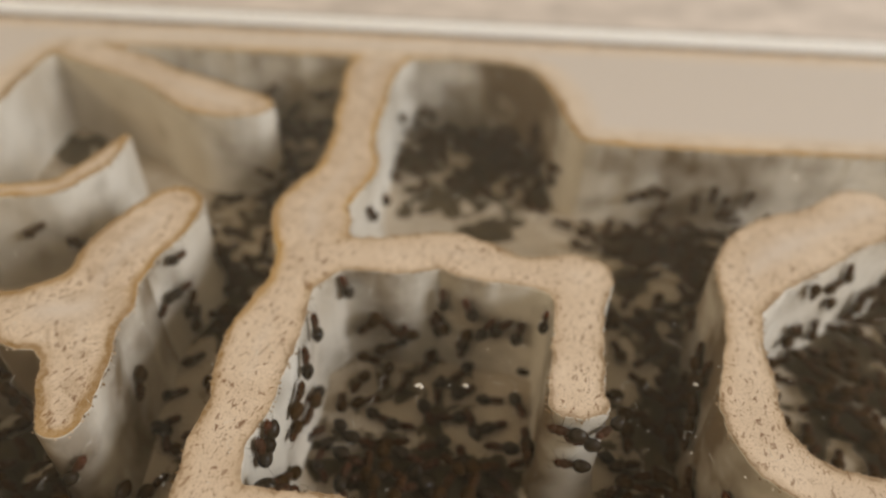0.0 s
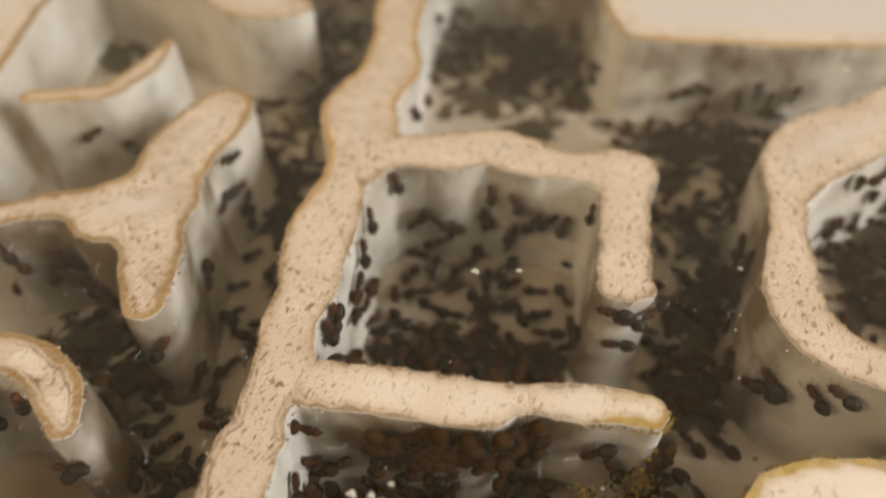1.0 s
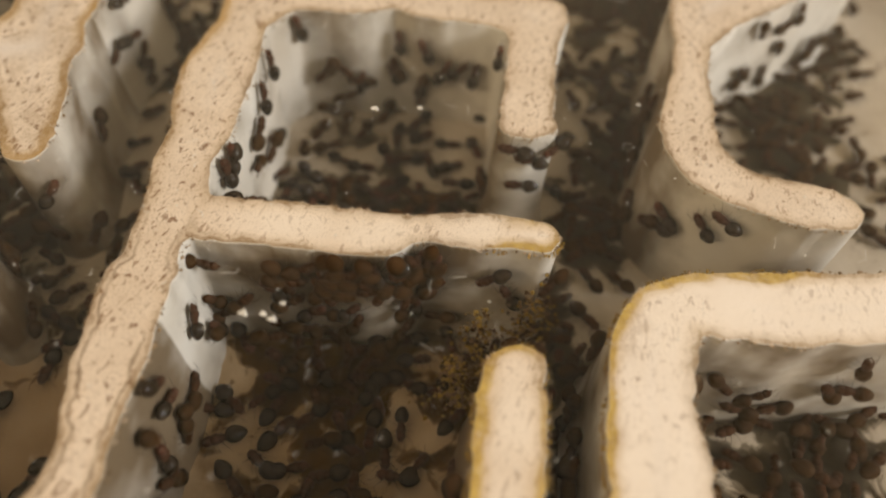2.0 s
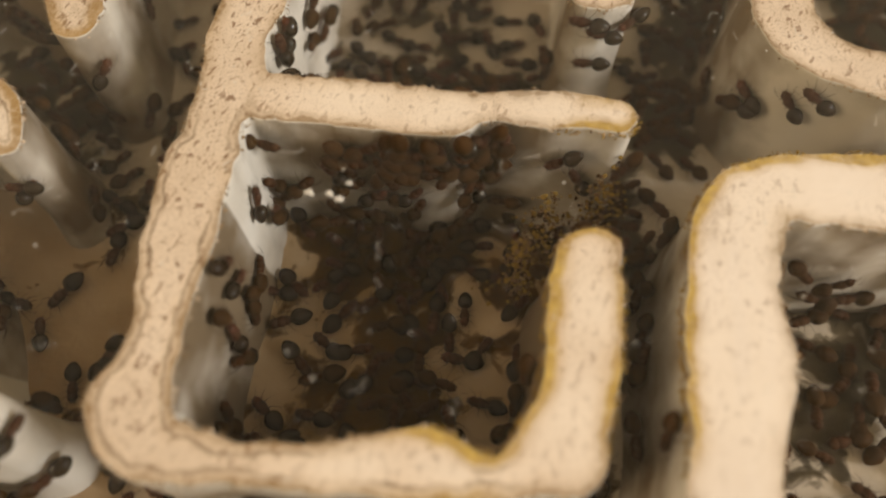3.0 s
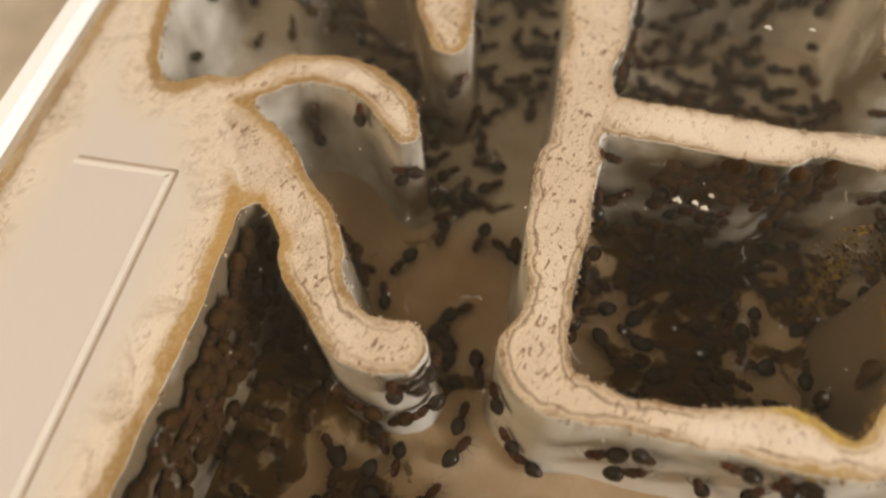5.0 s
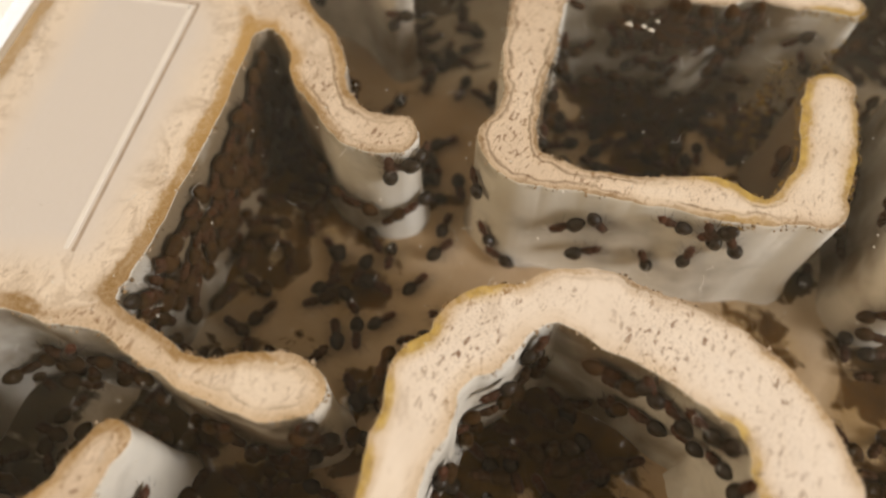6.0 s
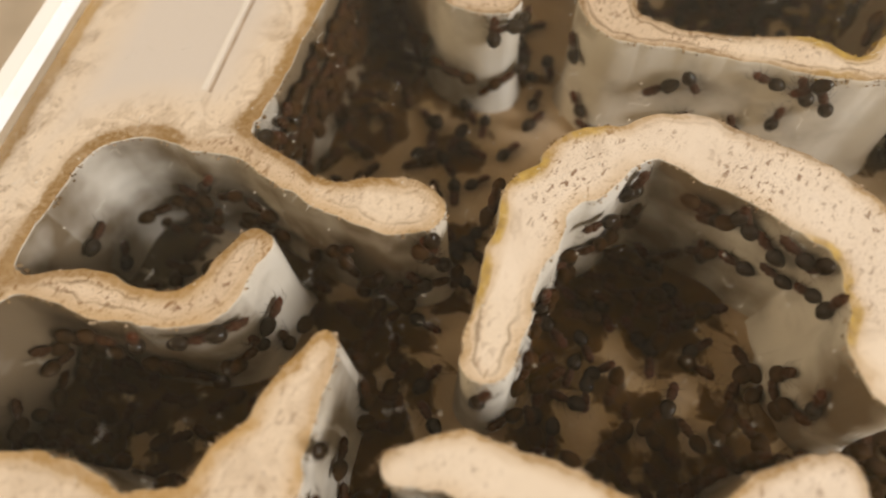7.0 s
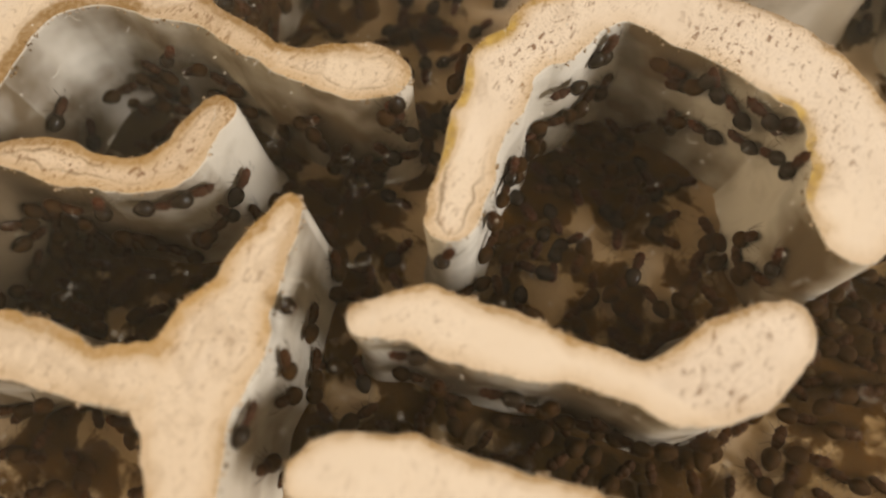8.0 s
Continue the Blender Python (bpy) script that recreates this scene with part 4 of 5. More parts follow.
# ---------------------------------------------------------------- ants
# standing ants: x, y, height under the pane, heading; on a wall the heading turns in the wall's own plane
ANTS_UPPER = [
    (-3.9, 29.5, -1.6, 102), (-3.8, 21.1, -1.2, 81), (-2.4, 16.9, -2.1, 68), (-2.7, 18.1, -9.5, 152), (-0.3, 6.5, -1.8, -129), (5.7, -0.1, -1.2, -171),
    (7.8, 34.4, -3.8, 98), (11.0, 34.3, -4.1, 115), (13.4, 34.6, -6.7, 60), (15.5, 35.3, -6.4, 50), (17.4, 35.5, -6.8, 79), (21.5, 32.6, -1.2, 93),
    (10.6, 34.2, -11.8, -99), (17.5, 35.6, -14.2, 167), (27.3, 19.1, -6.3, -171), (30.1, 26.8, -15.0, 169), (3.1, 31.9, -9.5, 82), (6.5, 34.3, -8.8, 110),
    (-9.5, 47.5, -4.5, 117), (-10.7, 54.5, -6.9, 126), (43.4, 19.9, -7.1, -161), (46.8, 18.2, -3.5, 143), (-1.6, 16.5, -15.0, 61),
]
ANTS_SIDE = [
    (-25.3, 25.3, -1.3, -14), (-25.3, 24.7, -6.1, -5), (-24.6, 20.5, -5.6, -152), (-20.4, 15.3, -15.0, 50), (-16.9, 9.1, -15.0, -49), (-14.5, -14.6, -4.1, 45),
    (-16.1, -9.4, -15.0, 174), (-28.3, -12.5, -4.0, 71), (-21.1, -12.1, -0.9, 77), (-16.1, -1.1, -3.9, 46), (-0.3, 5.6, -1.6, 90), (-5.3, -24.7, -15.0, 87),
    (-3.7, -25.8, -15.0, -28), (-9.6, -36.4, -9.8, 28), (-3.0, -35.8, -1.4, 90), (-53.6, -1.3, -5.7, -25), (-56.6, 6.7, -12.8, 102), (-41.2, 2.8, -3.1, 104),
    (-36.1, 6.2, -11.2, 116), (-30.2, 5.1, -9.0, 131), (-49.8, -10.3, -7.5, -36), (-50.4, 1.3, -15.0, 112),
]
ANTS_LOWER = [
    (4.0, -9.0, -4.7, 54), (6.0, -16.5, -1.2, -52), (20.0, 2.6, -1.2, 9), (23.1, 3.3, -2.1, 79), (28.0, 4.6, -3.9, -140), (30.2, 5.2, -6.7, 126),
    (21.2, 2.6, -9.3, 88), (43.5, 19.7, -5.3, 171), (48.1, 17.8, -1.7, 155), (18.4, 0.0, -1.8, 103), (12.3, -1.6, -9.6, 38), (8.7, -2.3, -6.0, 123),
    (15.9, -0.7, -8.6, 49), (3.6, -7.0, -10.1, 106), (6.0, -16.3, -4.9, -24), (6.7, -19.9, -8.2, 76), (6.8, -20.2, -11.5, 88), (-2.3, -33.9, -1.2, -19),
    (-18.4, 11.2, -15.0, 58), (-0.3, 6.9, -1.0, 69),
]
ANTS_ARCHED = [
    (-2.5, -34.8, -1.2, -168), (-2.0, -33.0, -1.2, -18), (-18.3, -48.3, -2.3, 5), (-17.8, -49.9, -2.9, 37), (-16.1, -55.7, -2.6, 93), (-16.1, -55.7, -6.8, 114),
    (-15.4, -59.2, -1.9, -51), (5.1, -61.1, -1.2, -88), (4.1, -62.6, -7.7, 121), (17.8, -45.4, -1.8, 79), (24.7, -44.2, -3.1, 157), (27.0, -44.3, -2.4, -113),
    (28.2, -44.1, -1.2, 127), (26.4, -44.2, -9.1, 109), (29.4, -44.4, -8.0, 180), (30.9, -44.7, -2.8, 159), (32.9, -44.3, -1.2, 172), (32.9, -45.1, -6.1, -169),
    (35.2, -45.9, -1.2, -110), (35.8, -46.3, -4.6, -136),
]
ANTS_CLOSE = [
    (16.3, -50.6, -3.4, 185), (14.7, -53.1, -9.2, 150), (15.2, -58.5, -7.0, 75), (17.6, -45.6, -2.0, 40), (26.1, 18.8, -1.0, 178), (27.7, 19.2, -2.3, 168),
    (29.7, 20.8, -1.6, 200), (-28.6, -12.7, -7.3, 95), (-14.8, -14.7, -3.6, 185),
]
ANTS_LANE = [
    (5.1, -31.5, -3.8, 127), (7.0, -32.5, -10.9, 132), (8.9, -32.9, -13.7, 177), (14.5, -31.0, -5.3, -143), (17.8, -30.1, -3.8, -55), (23.9, -28.3, -1.2, 167),
    (27.5, -26.9, -1.2, -133), (27.4, -27.1, -1.2, 121), (29.7, -26.8, -2.5, 122), (26.7, -27.7, -5.9, 86), (-3.6, -26.9, -15.0, 142), (-1.5, -34.6, -8.7, -160),
    (1.6, -32.3, -15.0, 98), (2.6, -40.6, -15.0, 74), (1.7, -46.2, -15.0, 62), (17.5, -30.2, -9.1, 28), (23.2, -28.5, -8.6, 117),
]
ANTS_LOW = [
    (4.7, -61.5, -1.2, 91), (5.6, -61.4, -4.5, 126), (15.8, -70.3, -1.2, 70), (16.7, -63.4, -15.0, 96), (-4.8, -73.0, -5.8, 1), (-11.2, -81.7, -1.2, 75),
    (-5.2, -76.5, -1.2, -17), (-4.8, -75.8, -6.3, 101), (-7.2, -78.8, -1.2, -3), (17.5, -79.7, -1.6, -151), (24.7, -77.4, -5.1, -161), (9.8, -89.4, -1.2, -7),
    (23.5, -59.1, -15.0, 57), (30.4, -58.2, -15.0, 96), (21.5, -63.8, -15.0, -174), (39.7, -49.0, -1.2, 97), (40.4, -54.9, -5.8, 114), (12.3, -81.2, -15.0, 141),
    (-26.1, -75.8, -6.4, 1), (-26.3, -75.0, -11.7, 53), (-18.7, -65.4, -4.3, 58), (7.4, -80.7, -1.2, -79),
]


def ball(bm, centre, radii, rings=6, segments=9, taper=0.0, slot=0):
    """An ellipsoid; taper draws its rear end to a point."""
    rows = []
    for i in range(1, rings):
        a = math.pi * i / rings
        row = []
        for j in range(segments):
            b = 2 * math.pi * j / segments
            x = math.cos(a)
            w = math.sin(a) * (1 + taper * x)
            row.append(bm.verts.new((centre[0] + radii[0] * x, centre[1] + radii[1] * w * math.cos(b), centre[2] + radii[2] * w * math.sin(b))))
        rows.append(row)
    front = bm.verts.new((centre[0] + radii[0], centre[1], centre[2]))
    back = bm.verts.new((centre[0] - radii[0] * (1 + 0.15 * taper), centre[1], centre[2]))
    made = []
    for j in range(segments):
        k = (j + 1) % segments
        made.append(bm.faces.new((front, rows[0][j], rows[0][k])))
        made.append(bm.faces.new((back, rows[-1][k], rows[-1][j])))
        for p, q in zip(rows, rows[1:]):
            made.append(bm.faces.new((p[j], q[j], q[k], p[k])))
    for f in made:
        f.smooth, f.material_index = True, slot


def tube(bm, points, radii, sides=5, slot=0):
    """A thin limb through the points."""
    rings = []
    for i, p in enumerate(points):
        a, b = Vector(points[max(i - 1, 0)]), Vector(points[min(i + 1, len(points) - 1)])
        way = (b - a).normalized()
        u = way.orthogonal().normalized()
        v = way.cross(u)
        rings.append([bm.verts.new(Vector(p) + radii[i] * (math.cos(t) * u + math.sin(t) * v)) for t in (2 * math.pi * k / sides for k in range(sides))])
    for p, q in zip(rings, rings[1:]):
        for k in range(sides):
            f = bm.faces.new((p[k], p[(k + 1) % sides], q[(k + 1) % sides], q[k]))
            f.smooth, f.material_index = True, slot
    for ring in (rings[0], rings[-1]):
        bm.faces.new(ring).material_index = slot


def ant_head(bm, slot=0):
    ball(bm, (1.34, 0, 0.76), (0.62, 0.64, 0.54), 6, 10, -0.16, slot=slot)
    for s in (-1, 1):
        ball(bm, (1.93, 0.18 * s, 0.58), (0.20, 0.11, 0.10), 4, 6, slot=slot)


def ant_thorax(bm, slot=0):
    ball(bm, (0.50, 0, 0.86), (0.70, 0.70, 0.62), 5, 8, slot=slot)
    ball(bm, (-0.06, 0, 0.82), (0.60, 0.56, 0.52), 5, 7, slot=slot)


def ant_waist(bm, slot=0):
    ball(bm, (-0.54, 0, 0.80), (0.32, 0.40, 0.40), 5, 7, slot=slot)
    ball(bm, (-0.80, 0, 0.84), (0.30, 0.46, 0.46), 5, 7, slot=slot)


def ant_gaster(bm, lift, slot=0):
    ball(bm, (-1.76, 0, 0.96 + lift), (1.24, 0.99, 0.88), 8, 12, 0.22, slot=slot)


def leg_points(pair, s, wild):
    x = (0.95, 0.55, 0.15)[pair]
    reach = (0.95, -0.1, -1.15)[pair] + 0.35 * wild
    return [(x, 0.22 * s, 0.52), (x + 0.30 * reach, (0.75 + 0.1 * wild) * s, 1.00), (x + 0.62 * reach, 1.15 * s, 0.62), (x + 1.05 * reach, (1.62 + 0.15 * wild) * s, 0.03)]


def antenna_points(s, wild):
    return [(1.80, 0.22 * s, 0.88), (2.12, (0.62 + 0.1 * wild) * s, 1.08), (2.55, (0.78 + 0.3 * wild) * s, 0.86), (2.90, (0.66 + 0.45 * wild) * s, 0.55)]


LEG_R, FEELER_R = (0.05, 0.042, 0.028, 0.016), (0.024, 0.022, 0.026, 0.022)


def mm_mesh(name, bm, mats, size=1.0):
    bmesh.ops.scale(bm, vec=(MM * size, MM * size, MM * size), verts=bm.verts)
    bmesh.ops.recalc_face_normals(bm, faces=bm.faces)
    me = bpy.data.meshes.new(name)
    bm.to_mesh(me)
    bm.free()
    for m in mats:
        me.materials.append(m)
    return me


ANT = 0.70     # an ant of the drawn proportions is 3.5 mm long


def ant_template(seed, body, head):
    """One ant with its parts, facing +x, feet on z = 0."""
    rng = random.Random(seed)
    root = new("ant")

    def part(name, draw, mat, *args):
        bm = bmesh.new()
        draw(bm, *args)
        ob = new(name, mm_mesh(name, bm, [mat], ANT))
        ob.parent = root

    part("head", ant_head, head)
    part("thorax", ant_thorax, M_DARKRED)
    part("waist", ant_waist, M_DARKRED)
    part("gaster", ant_gaster, body, rng.uniform(-0.05, 0.35))
    for pair in range(3):
        for s in (-1, 1):
            part("leg", tube, M_LEG, leg_points(pair, s, rng.uniform(-1, 1)), LEG_R)
    for s in (-1, 1):
        part("antenna", tube, M_LEG, antenna_points(s, rng.uniform(-1, 1)), FEELER_R)
    return tagged(root, "dark shiny ant with a reddish brown head", "ant", "ants of the nest")


def stance(x, y, z, heading, size):
    """The pose of an ant on the floor, or on a wall's face where it stands higher."""
    if z < 1.2 - DEPTH:
        return pose(x * MM, y * MM, (TOP - DEPTH + 0.12) * MM, 0, 0, heading) @ Matrix.Scale(size, 4)
    n = slope(D_ALL, x, y)
    side = Vector((-n.y, n.x, 0))
    h = radians(heading)
    ahead = math.cos(h) * side + math.sin(h) * Vector((0, 0, 1))
    across = n.cross(ahead)
    m = Matrix((ahead, across, n)).transposed().to_4x4()
    away = 0.15 - sample(D_ALL, x, y) + 0.10
    return Matrix.Translation(Vector((x + n.x * away, y + n.y * away, TOP + z)) * MM) @ m @ Matrix.Scale(size, 4)


# ants on the open floor that shuffle on the spot: place and heading; then seconds, steps ahead and aside, turn
WALKERS = [(-4.1, -21.9, 52), (-3.2, -27.2, -60), (3.0, -35.5, 75)]
WAYS = [
    [(0.0, -0.3, 0.0, -4), (3.3, -0.2, 0.1, -3), (4.2, 0.2, 0.1, 0), (4.7, -0.5, -0.2, 6), (5.8, 0.1, 0.0, 2), (6.3, 0.0, 0.1, 0), (8.0, 0.2, 0.0, -3)],
    [(0.0, 0.0, 0.2, 5), (3.3, 0.1, 0.0, 3), (4.7, 0.9, 0.1, -4), (5.8, -0.2, 0.0, 0), (8.0, 0.0, 0.0, 4)],
    [(0.0, 0.0, 0.0, 0), (4.5, 0.2, 0.0, 4), (5.8, 0.0, 0.1, -3), (6.8, 0.3, 0.0, 3), (8.0, 0.1, 0.0, 0)],
]
SHUFFLES = []

TEMPLATES = [ant_template(11, M_SHELL, M_RED), ant_template(12, M_SHELL, M_DARKRED), ant_template(13, M_SHELL, M_DARKRED), ant_template(14, M_SHELL, M_RED)]
rng = random.Random(5)
taken, singles = [], []
for x, y, z, heading in ANTS_UPPER + ANTS_SIDE + ANTS_LOWER + ANTS_ARCHED + ANTS_CLOSE + ANTS_LANE + ANTS_LOW:
    singles.append(stance(x, y, z, heading, rng.uniform(1.0, 1.16)))
    taken.append((x, y))

# the rest of the colony, crowded on the floors
swarm = []
cells = {}
for x, y in taken:
    cells.setdefault((int(x // 2), int(y // 2)), []).append((x, y))
for _ in range(110000):
    x, y = rng.uniform(-70, 76), rng.uniform(-118, 98)
    c = crowd_at(x, y) * min(1.05, max(0.0, clump(x, y)))
    c *= 1 - 0.6 * bare_at(x, y)
    if c < 0.12 or rng.random() > c * c or sample(D_ALL, x, y) < 0.9:
        continue
    gap = 3.5 - 1.9 * c
    near = [q for i in (-1, 0, 1) for j in (-1, 0, 1) for q in cells.get((int(x // 2) + i, int(y // 2) + j), ())]
    if any((x - a) ** 2 + (y - b) ** 2 < gap * gap for a, b in near):
        continue
    cells.setdefault((int(x // 2), int(y // 2)), []).append((x, y))
    pile = rng.uniform(0.0, 1.2) if c > 0.75 else 0.0
    swarm.append((x, y, pose(x * MM, y * MM, (TOP - DEPTH + 0.1 + pile) * MM, rng.uniform(-12, 12), rng.uniform(-12, 12), rng.uniform(0, 360)) @ Matrix.Scale(rng.uniform(1.02, 1.26), 4), pile))
hanging, pocket = [], []
# a few climb the faces of the walls
for _ in range(8000):
    x, y = rng.uniform(-55, 66), rng.uniform(-105, 90)
    d = sample(D_ALL, x, y)
    if 13 < x < 20 and -63 < y < -43:
        continue
    if 0.0 < d < 0.5 and sample(OUT, x, y) < -4 and rng.random() < 1.1 * max(crowd_at(x, y), crowd_at(x + 3, y), crowd_at(x - 3, y), crowd_at(x, y - 3)) - 0.25:
        swarm.append((x, y, stance(x, y, rng.uniform(-12.5, -2.0), rng.uniform(0, 360), rng.uniform(1.02, 1.22)), 9))

# and many gather at the foot of the faces
foot = {}
for _ in range(30000):
    x, y = rng.uniform(-55, 66), rng.uniform(-105, 95)
    if not 0.0 < sample(D_ALL, x, y) < 0.5 or sample(OUT, x, y) > -4 or rng.random() > 1.2 * crowd_at(x + 0.8, y - 0.8) - 0.2:
        continue
    z = rng.uniform(-12.8, -7.5)
    key = (int(x // 3), int(y // 3))
    if any((x - a) ** 2 + (y - b) ** 2 + (z - c) ** 2 < 4 for i in (-1, 0, 1) for j in (-1, 0, 1) for a, b, c in foot.get((key[0] + i, key[1] + j), ())):
        continue
    foot.setdefault(key, []).append((x, y, z))
    swarm.append((x, y, stance(x, y, z, rng.uniform(0, 360), rng.uniform(1.02, 1.22)), 9))

# a dense row hangs on the face under the shelf
for _ in range(2200):
    x, y = rng.uniform(0.5, 23), rng.uniform(-2, 9)
    if 0.0 < sample(D_ALL, x, y) < 0.6 and slope(D_ALL, x, y).y < -0.6:
        z = -1.2 - 5.0 * rng.random() ** 1.5
        if all((x - a) ** 2 + (z - b) ** 2 > 1.0 for a, b in hanging):
            hanging.append((x, z))
            swarm.append((x, y, stance(x, y, z, rng.uniform(0, 360), rng.uniform(1.05, 1.25)), 9))

# many sit on the frame's face in the dark pocket
for _ in range(6000):
    x, y = rng.uniform(-30, -13), rng.uniform(-62, -26)
    if 0.0 < sample(D_ALL, x, y) < 0.6 and slope(D_ALL, x, y).x > 0.6 and sample(FRAME, x, y) < 1.0:
        z = rng.uniform(-11.0, -2.0)
        if all((y - a) ** 2 + (z - b) ** 2 > 1.7 for a, b in pocket):
            pocket.append((y, z))
            swarm.append((x, y, stance(x, y, z, rng.uniform(0, 360), rng.uniform(1.05, 1.25)), 9))

# those on the open floor between the two square chambers and the arch stand singly
order = sorted((s for s in swarm if s[3] < 0.3), key=lambda s: abs(s[0] - 15) + 0.6 * abs(s[1] + 20))
alone = order[:max(0, 296 - len(singles))]
chosen = {id(s) for s in alone}
for k, m in enumerate(singles + [s[2] for s in alone]):
    copy_thing(TEMPLATES[k % 4], m)
for k, (place, way) in enumerate(zip(WALKERS, WAYS)):
    SHUFFLES.append((copy_thing(TEMPLATES[k % 4], pose(place[0] * MM, place[1] * MM, (TOP - DEPTH + 0.12) * MM, 0, 0, place[2]) @ Matrix.Scale(1.15, 4)), place, way))
for t in TEMPLATES:
    for o in (*t.children_recursive, t):
        bpy.data.objects.remove(o)

bm = bmesh.new()
ant_head(bm, 1)
ant_thorax(bm, 1)
ant_waist(bm, 1)
ant_gaster(bm, 0.1, 0)
for pair in range(3):
    for s in (-1, 1):
        tube(bm, leg_points(pair, s, 0.3 * s), LEG_R, 4, 2)
for s in (-1, 1):
    tube(bm, antenna_points(s, 0.2 * s), FEELER_R, 4, 2)
one = mm_mesh("ant_pattern", bm, [], ANT)
pv = np.array([v.co[:] for v in one.vertices])
pf = [list(p.vertices) for p in one.polygons]
ps = [p.material_index for p in one.polygons]
bpy.data.meshes.remove(one)
verts, faces, slots = [], [], []
for s in swarm:
    if id(s) in chosen:
        continue
    m = np.array(s[2])
    base_index = len(verts)
    verts.extend(map(tuple, pv @ m[:3, :3].T + m[:3, 3]))
    faces.extend([base_index + i for i in f] for f in pf)
    slots.extend(ps)
me = bpy.data.meshes.new("ant_swarm")
me.from_pydata(verts, [], faces)
for m in (M_SWARM, M_DULLRED, M_LEG):
    me.materials.append(m)
me.polygons.foreach_set("material_index", slots)
me.polygons.foreach_set("use_smooth", [True] * len(faces))
tagged(new("ant_swarm", me), "dense crowd of dark brown ants covering the chamber floors", "ants", kind="stuff")


# ---------------------------------------------------------------- small things on and under the pane
def lump(bm, centre, size, seed, slot=0):
    """A small uneven crumb."""
    made = bmesh.ops.create_icosphere(bm, subdivisions=1, radius=size)["verts"]
    rng = random.Random(seed)
    for v in made:
        v.co = Vector(centre) + Vector((v.co.x * rng.uniform(0.6, 1.3), v.co.y * rng.uniform(0.6, 1.3), v.co.z * rng.uniform(0.4, 0.8)))
    for f in {f for v in made for f in v.link_faces}:
        f.material_index = slot


def fibre(bm, centre, length, seed):
    rng = random.Random(seed)
    a = rng.uniform(0, 6.3)
    x, y, z = centre
    points = []
    for k in range(6):
        points.append((x, y, z))
        a += rng.uniform(-1.1, 1.1)
        x += length / 6 * math.cos(a)
        y += length / 6 * math.sin(a)
    tube(bm, points, [0.02] * 6, 4)


GLASS_TOP = TOP + 2.0
for k, (x, y, size) in enumerate([(12.2, 15.4, 0.42), (16.3, 17.2, 0.3), (11.4, -9.9, 0.38), (12.9, -9.4, 0.3), (13.8, -9.6, 0.36), (13.9, -8.0, 0.26), (37.1, 26.1, 0.26), (47.5, 71.7, 0.45)]):
    bm = bmesh.new()
    for i in range(3):
        lump(bm, (x + (i - 1) * size * 0.5, y + (i % 2) * size * 0.5, GLASS_TOP + 0.3 * size), size * 0.62, 40 * k + i)
    ob = new("crumb", mm_mesh("crumb", bm, [M_LINT]))
    tagged(ob, "tiny off-white crumb lying on the cover glass", "crumb", "crumbs on the glass")

rng = random.Random(21)
bm = bmesh.new()
for k in range(2300):
    x, y = rng.uniform(-50, 68), rng.uniform(-105, 90)
    if rng.random() < 0.82:
        lump(bm, (x, y, GLASS_TOP + 0.03), rng.choice((0.03, 0.04, 0.06, 0.06, 0.1)), k)
    else:
        fibre(bm, (x, y, GLASS_TOP + 0.03), rng.uniform(0.8, 2.6), k)
tagged(new("dust", mm_mesh("dust", bm, [M_LINT])), "fine white dust and lint on the cover glass", "dust", kind="stuff")

bm = bmesh.new()
for k in range(800):
    a, r = rng.uniform(0, 6.3), abs(rng.gauss(0, 1.0))
    cx, cy, spread = rng.choice(((28.6, 0.6, 1.5), (27.6, -4.6, 1.3), (32.4, 3.7, 1.5), (33.1, 6.2, 1.2)))
    x, y = cx + spread * r * math.cos(a), cy + spread * r * math.sin(a)
    if sample(D_ALL, x, y) > 0.2:
        lump(bm, (x, y, TOP - DEPTH + rng.uniform(0.1, max(0.4, 12.5 - 3.5 * r))), rng.uniform(0.10, 0.30), 900 + k, rng.choice((0, 0, 1, 2)))
tagged(new("food_heap", mm_mesh("food_heap", bm, [M_HEAP, M_BROWN, M_SWARM])), "heap of yellow food crumbs by the chamber door", "food", kind="stuff")


def scatter(name, spots, mats, seed):
    """Many small uneven crumbs as one mesh: spots of (x, y, z, size)."""
    bm = bmesh.new()
    bmesh.ops.create_icosphere(bm, subdivisions=1, radius=1.0)
    ico_v = np.array([v.co[:] for v in bm.verts])
    ico_f = np.array([[v.index for v in f.verts] for f in bm.faces])
    bm.free()
    rng = np.random.default_rng(seed)
    verts, faces, slots = [], [], []
    for k, (x, y, z, size) in enumerate(spots):
        shape = ico_v * rng.uniform(0.55, 1.35, ico_v.shape) * (size, size, size * 0.8) + (x, y, z)
        faces.extend((ico_f + len(verts)).tolist())
        verts.extend(map(tuple, shape * MM))
        slots.extend([int(rng.integers(len(mats)))] * len(ico_f))
    me = bpy.data.meshes.new(name)
    me.from_pydata(verts, [], faces)
    for m in mats:
        me.materials.append(m)
    me.polygons.foreach_set("material_index", slots)
    return new(name, me)


# yellow crust along the broad wall and the chamber door
spots = []
for _ in range(60000):
    x, y = rng.uniform(24, 66), rng.uniform(-28, 24)
    d = sample(D_ALL, x, y)
    if -0.1 < d < 0.4 and yolk_at(x, y) > 0.18 and noise.noise((x * 0.3, y * 0.3, 4)) > -0.25:
        spots.append((x, y, TOP - 0.12 - rng.uniform(0, 0.7), rng.uniform(0.06, 0.16)))
crust = scatter("yellow_crust", spots, [M_YELLOW, M_YELLOW, M_RIM], 8)
tagged(crust, "crumbly yellow crust along the wall edges", "crust", kind="stuff")

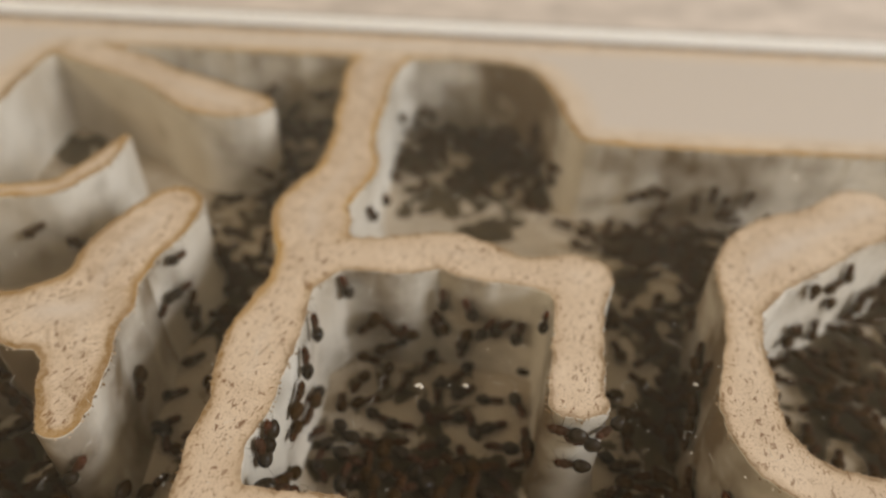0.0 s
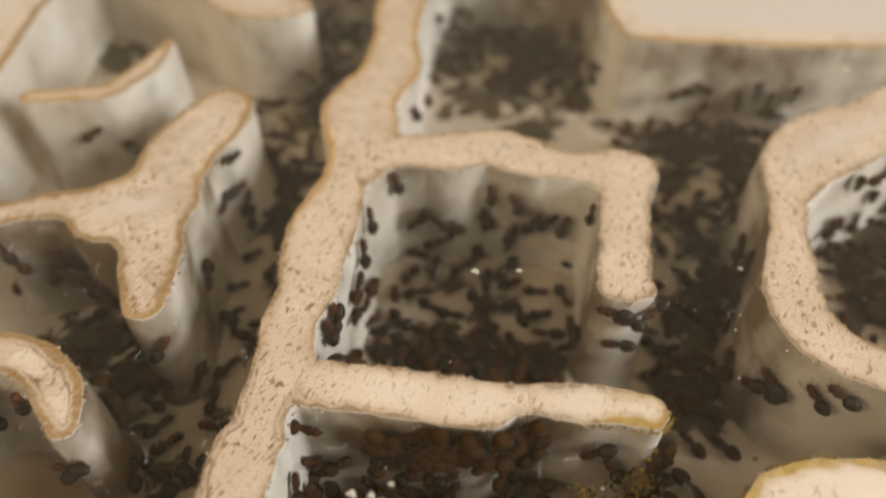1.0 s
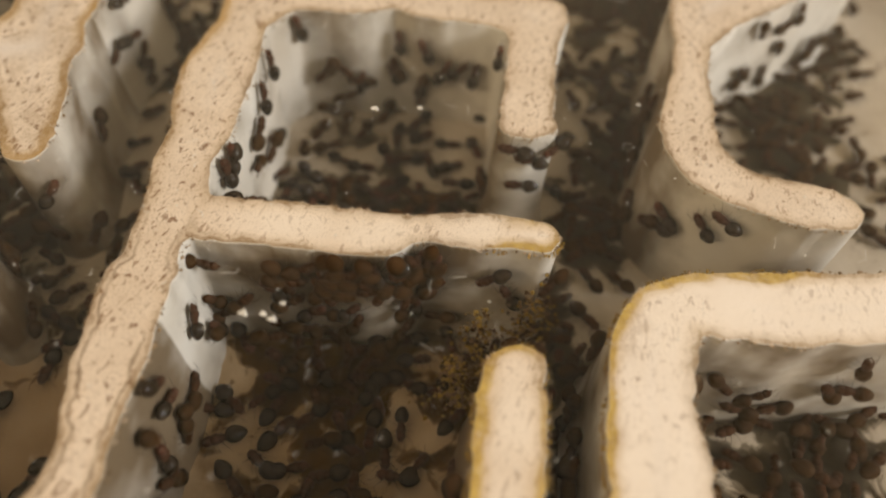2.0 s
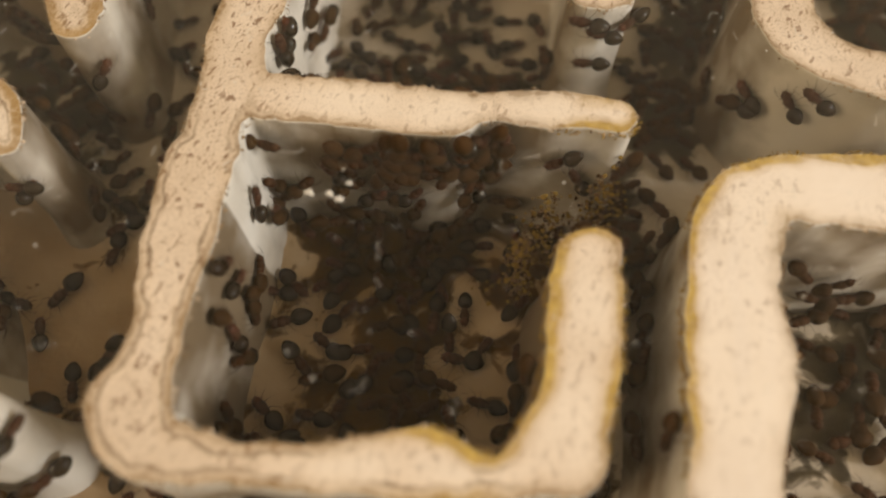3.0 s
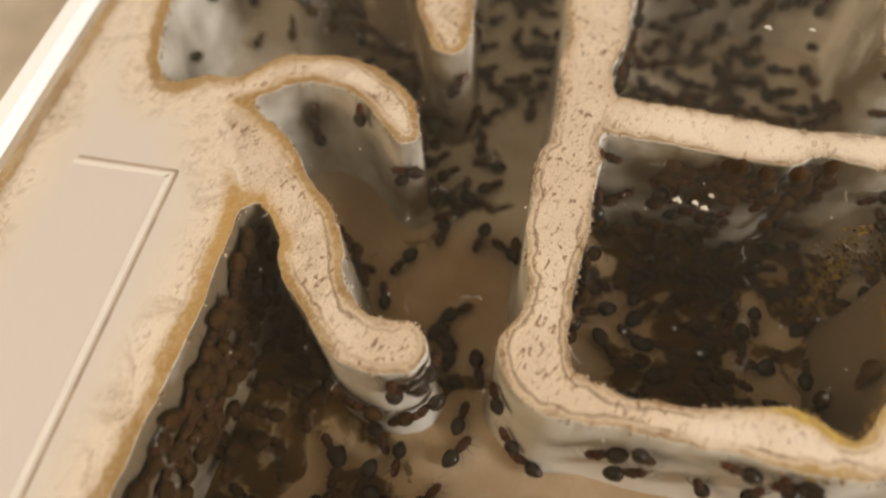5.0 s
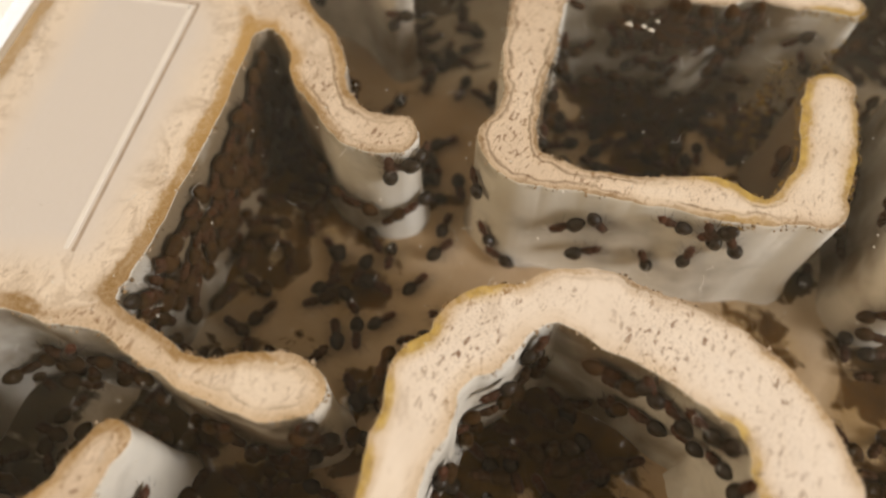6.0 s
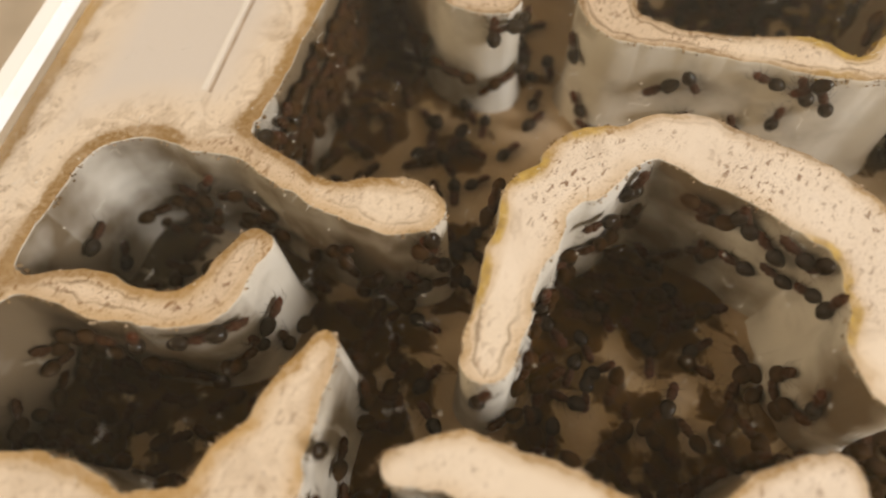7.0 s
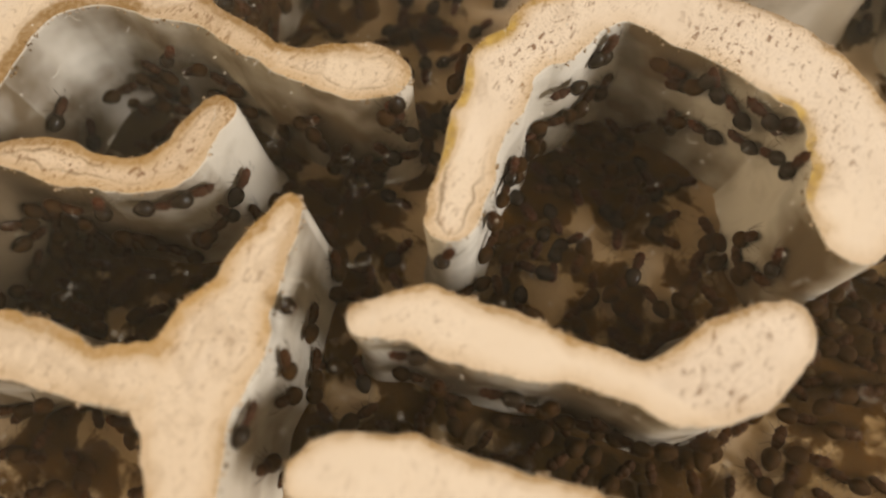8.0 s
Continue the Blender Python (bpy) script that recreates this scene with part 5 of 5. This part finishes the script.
spots = []
for _ in range(170000):
    x, y = rng.uniform(-60, 72), rng.uniform(-110, 96)
    d = sample(D_ALL, x, y)
    if -0.22 < d < 0.3 and noise.noise((x * 0.12, y * 0.12, 2)) + 0.5 * noise.noise((x * 0.5, y * 0.5, 5)) > -0.22:
        size = rng.uniform(0.05, 0.15) if slope(D_ALL, x, y).y < 0.2 else rng.uniform(0.07, 0.22)
        spots.append((x, y, TOP - size + 0.06 - max(0.0, d) * rng.uniform(0, 1.5), size))
rim = scatter("rim_crumbs", spots, [M_RIM, M_CREAM, M_RIM, M_BROWN], 3)
tagged(rim, "fine brown crumbs along the edges of the walls", "crumbs", kind="stuff")


def strip(name, points, width, height, mat):
    """A thin bead laid on the frame along the points."""
    bm = bmesh.new()
    for (ax, ay), (bx, by) in zip(points, points[1:]):
        d = Vector((bx - ax, by - ay)).normalized()
        n = Vector((-d.y, d.x)) * width / 2
        low = [(ax + n.x, ay + n.y), (bx + n.x, by + n.y), (bx - n.x, by - n.y), (ax - n.x, ay - n.y)]
        q = [bm.verts.new((x, y, TOP - 0.1)) for x, y in low] + [bm.verts.new((x, y, TOP + height)) for x, y in low]
        for f in ((4, 5, 6, 7), (0, 1, 5, 4), (1, 2, 6, 5), (2, 3, 7, 6), (3, 0, 4, 7)):
            bm.faces.new([q[i] for i in f])
    ob = new(name, mm_mesh(name, bm, [mat]))
    return tagged(ob, "thin painted line of the panel step on the plaster frame", "seam", kind="structure")


# the panel step's shade and bright edge, laid on as coloured strips
strip("trim", [(-43.1, -31.6), (-32.8, -28.2), (-22.1, -58.9)], 0.35, 0.03, M_STEP_SHADE)
strip("trim", [(-43.2, -32.3), (-33.3, -29.0), (-22.9, -59.0)], 0.5, 0.03, M_PALE)


def motions():
    """All that moves: the ants keep their places but shuffle and turn a little."""
    for ob, (x, y, heading), way in SHUFFLES:
        rows = []
        for t, ahead, aside, turn in way:
            h = radians(heading)
            rows.append((t, pose((x + ahead * math.cos(h) - aside * math.sin(h)) * MM, (y + ahead * math.sin(h) + aside * math.cos(h)) * MM, (TOP - DEPTH + 0.12) * MM, 0, 0, heading + turn)))
        walk(ob, rows)


motions()
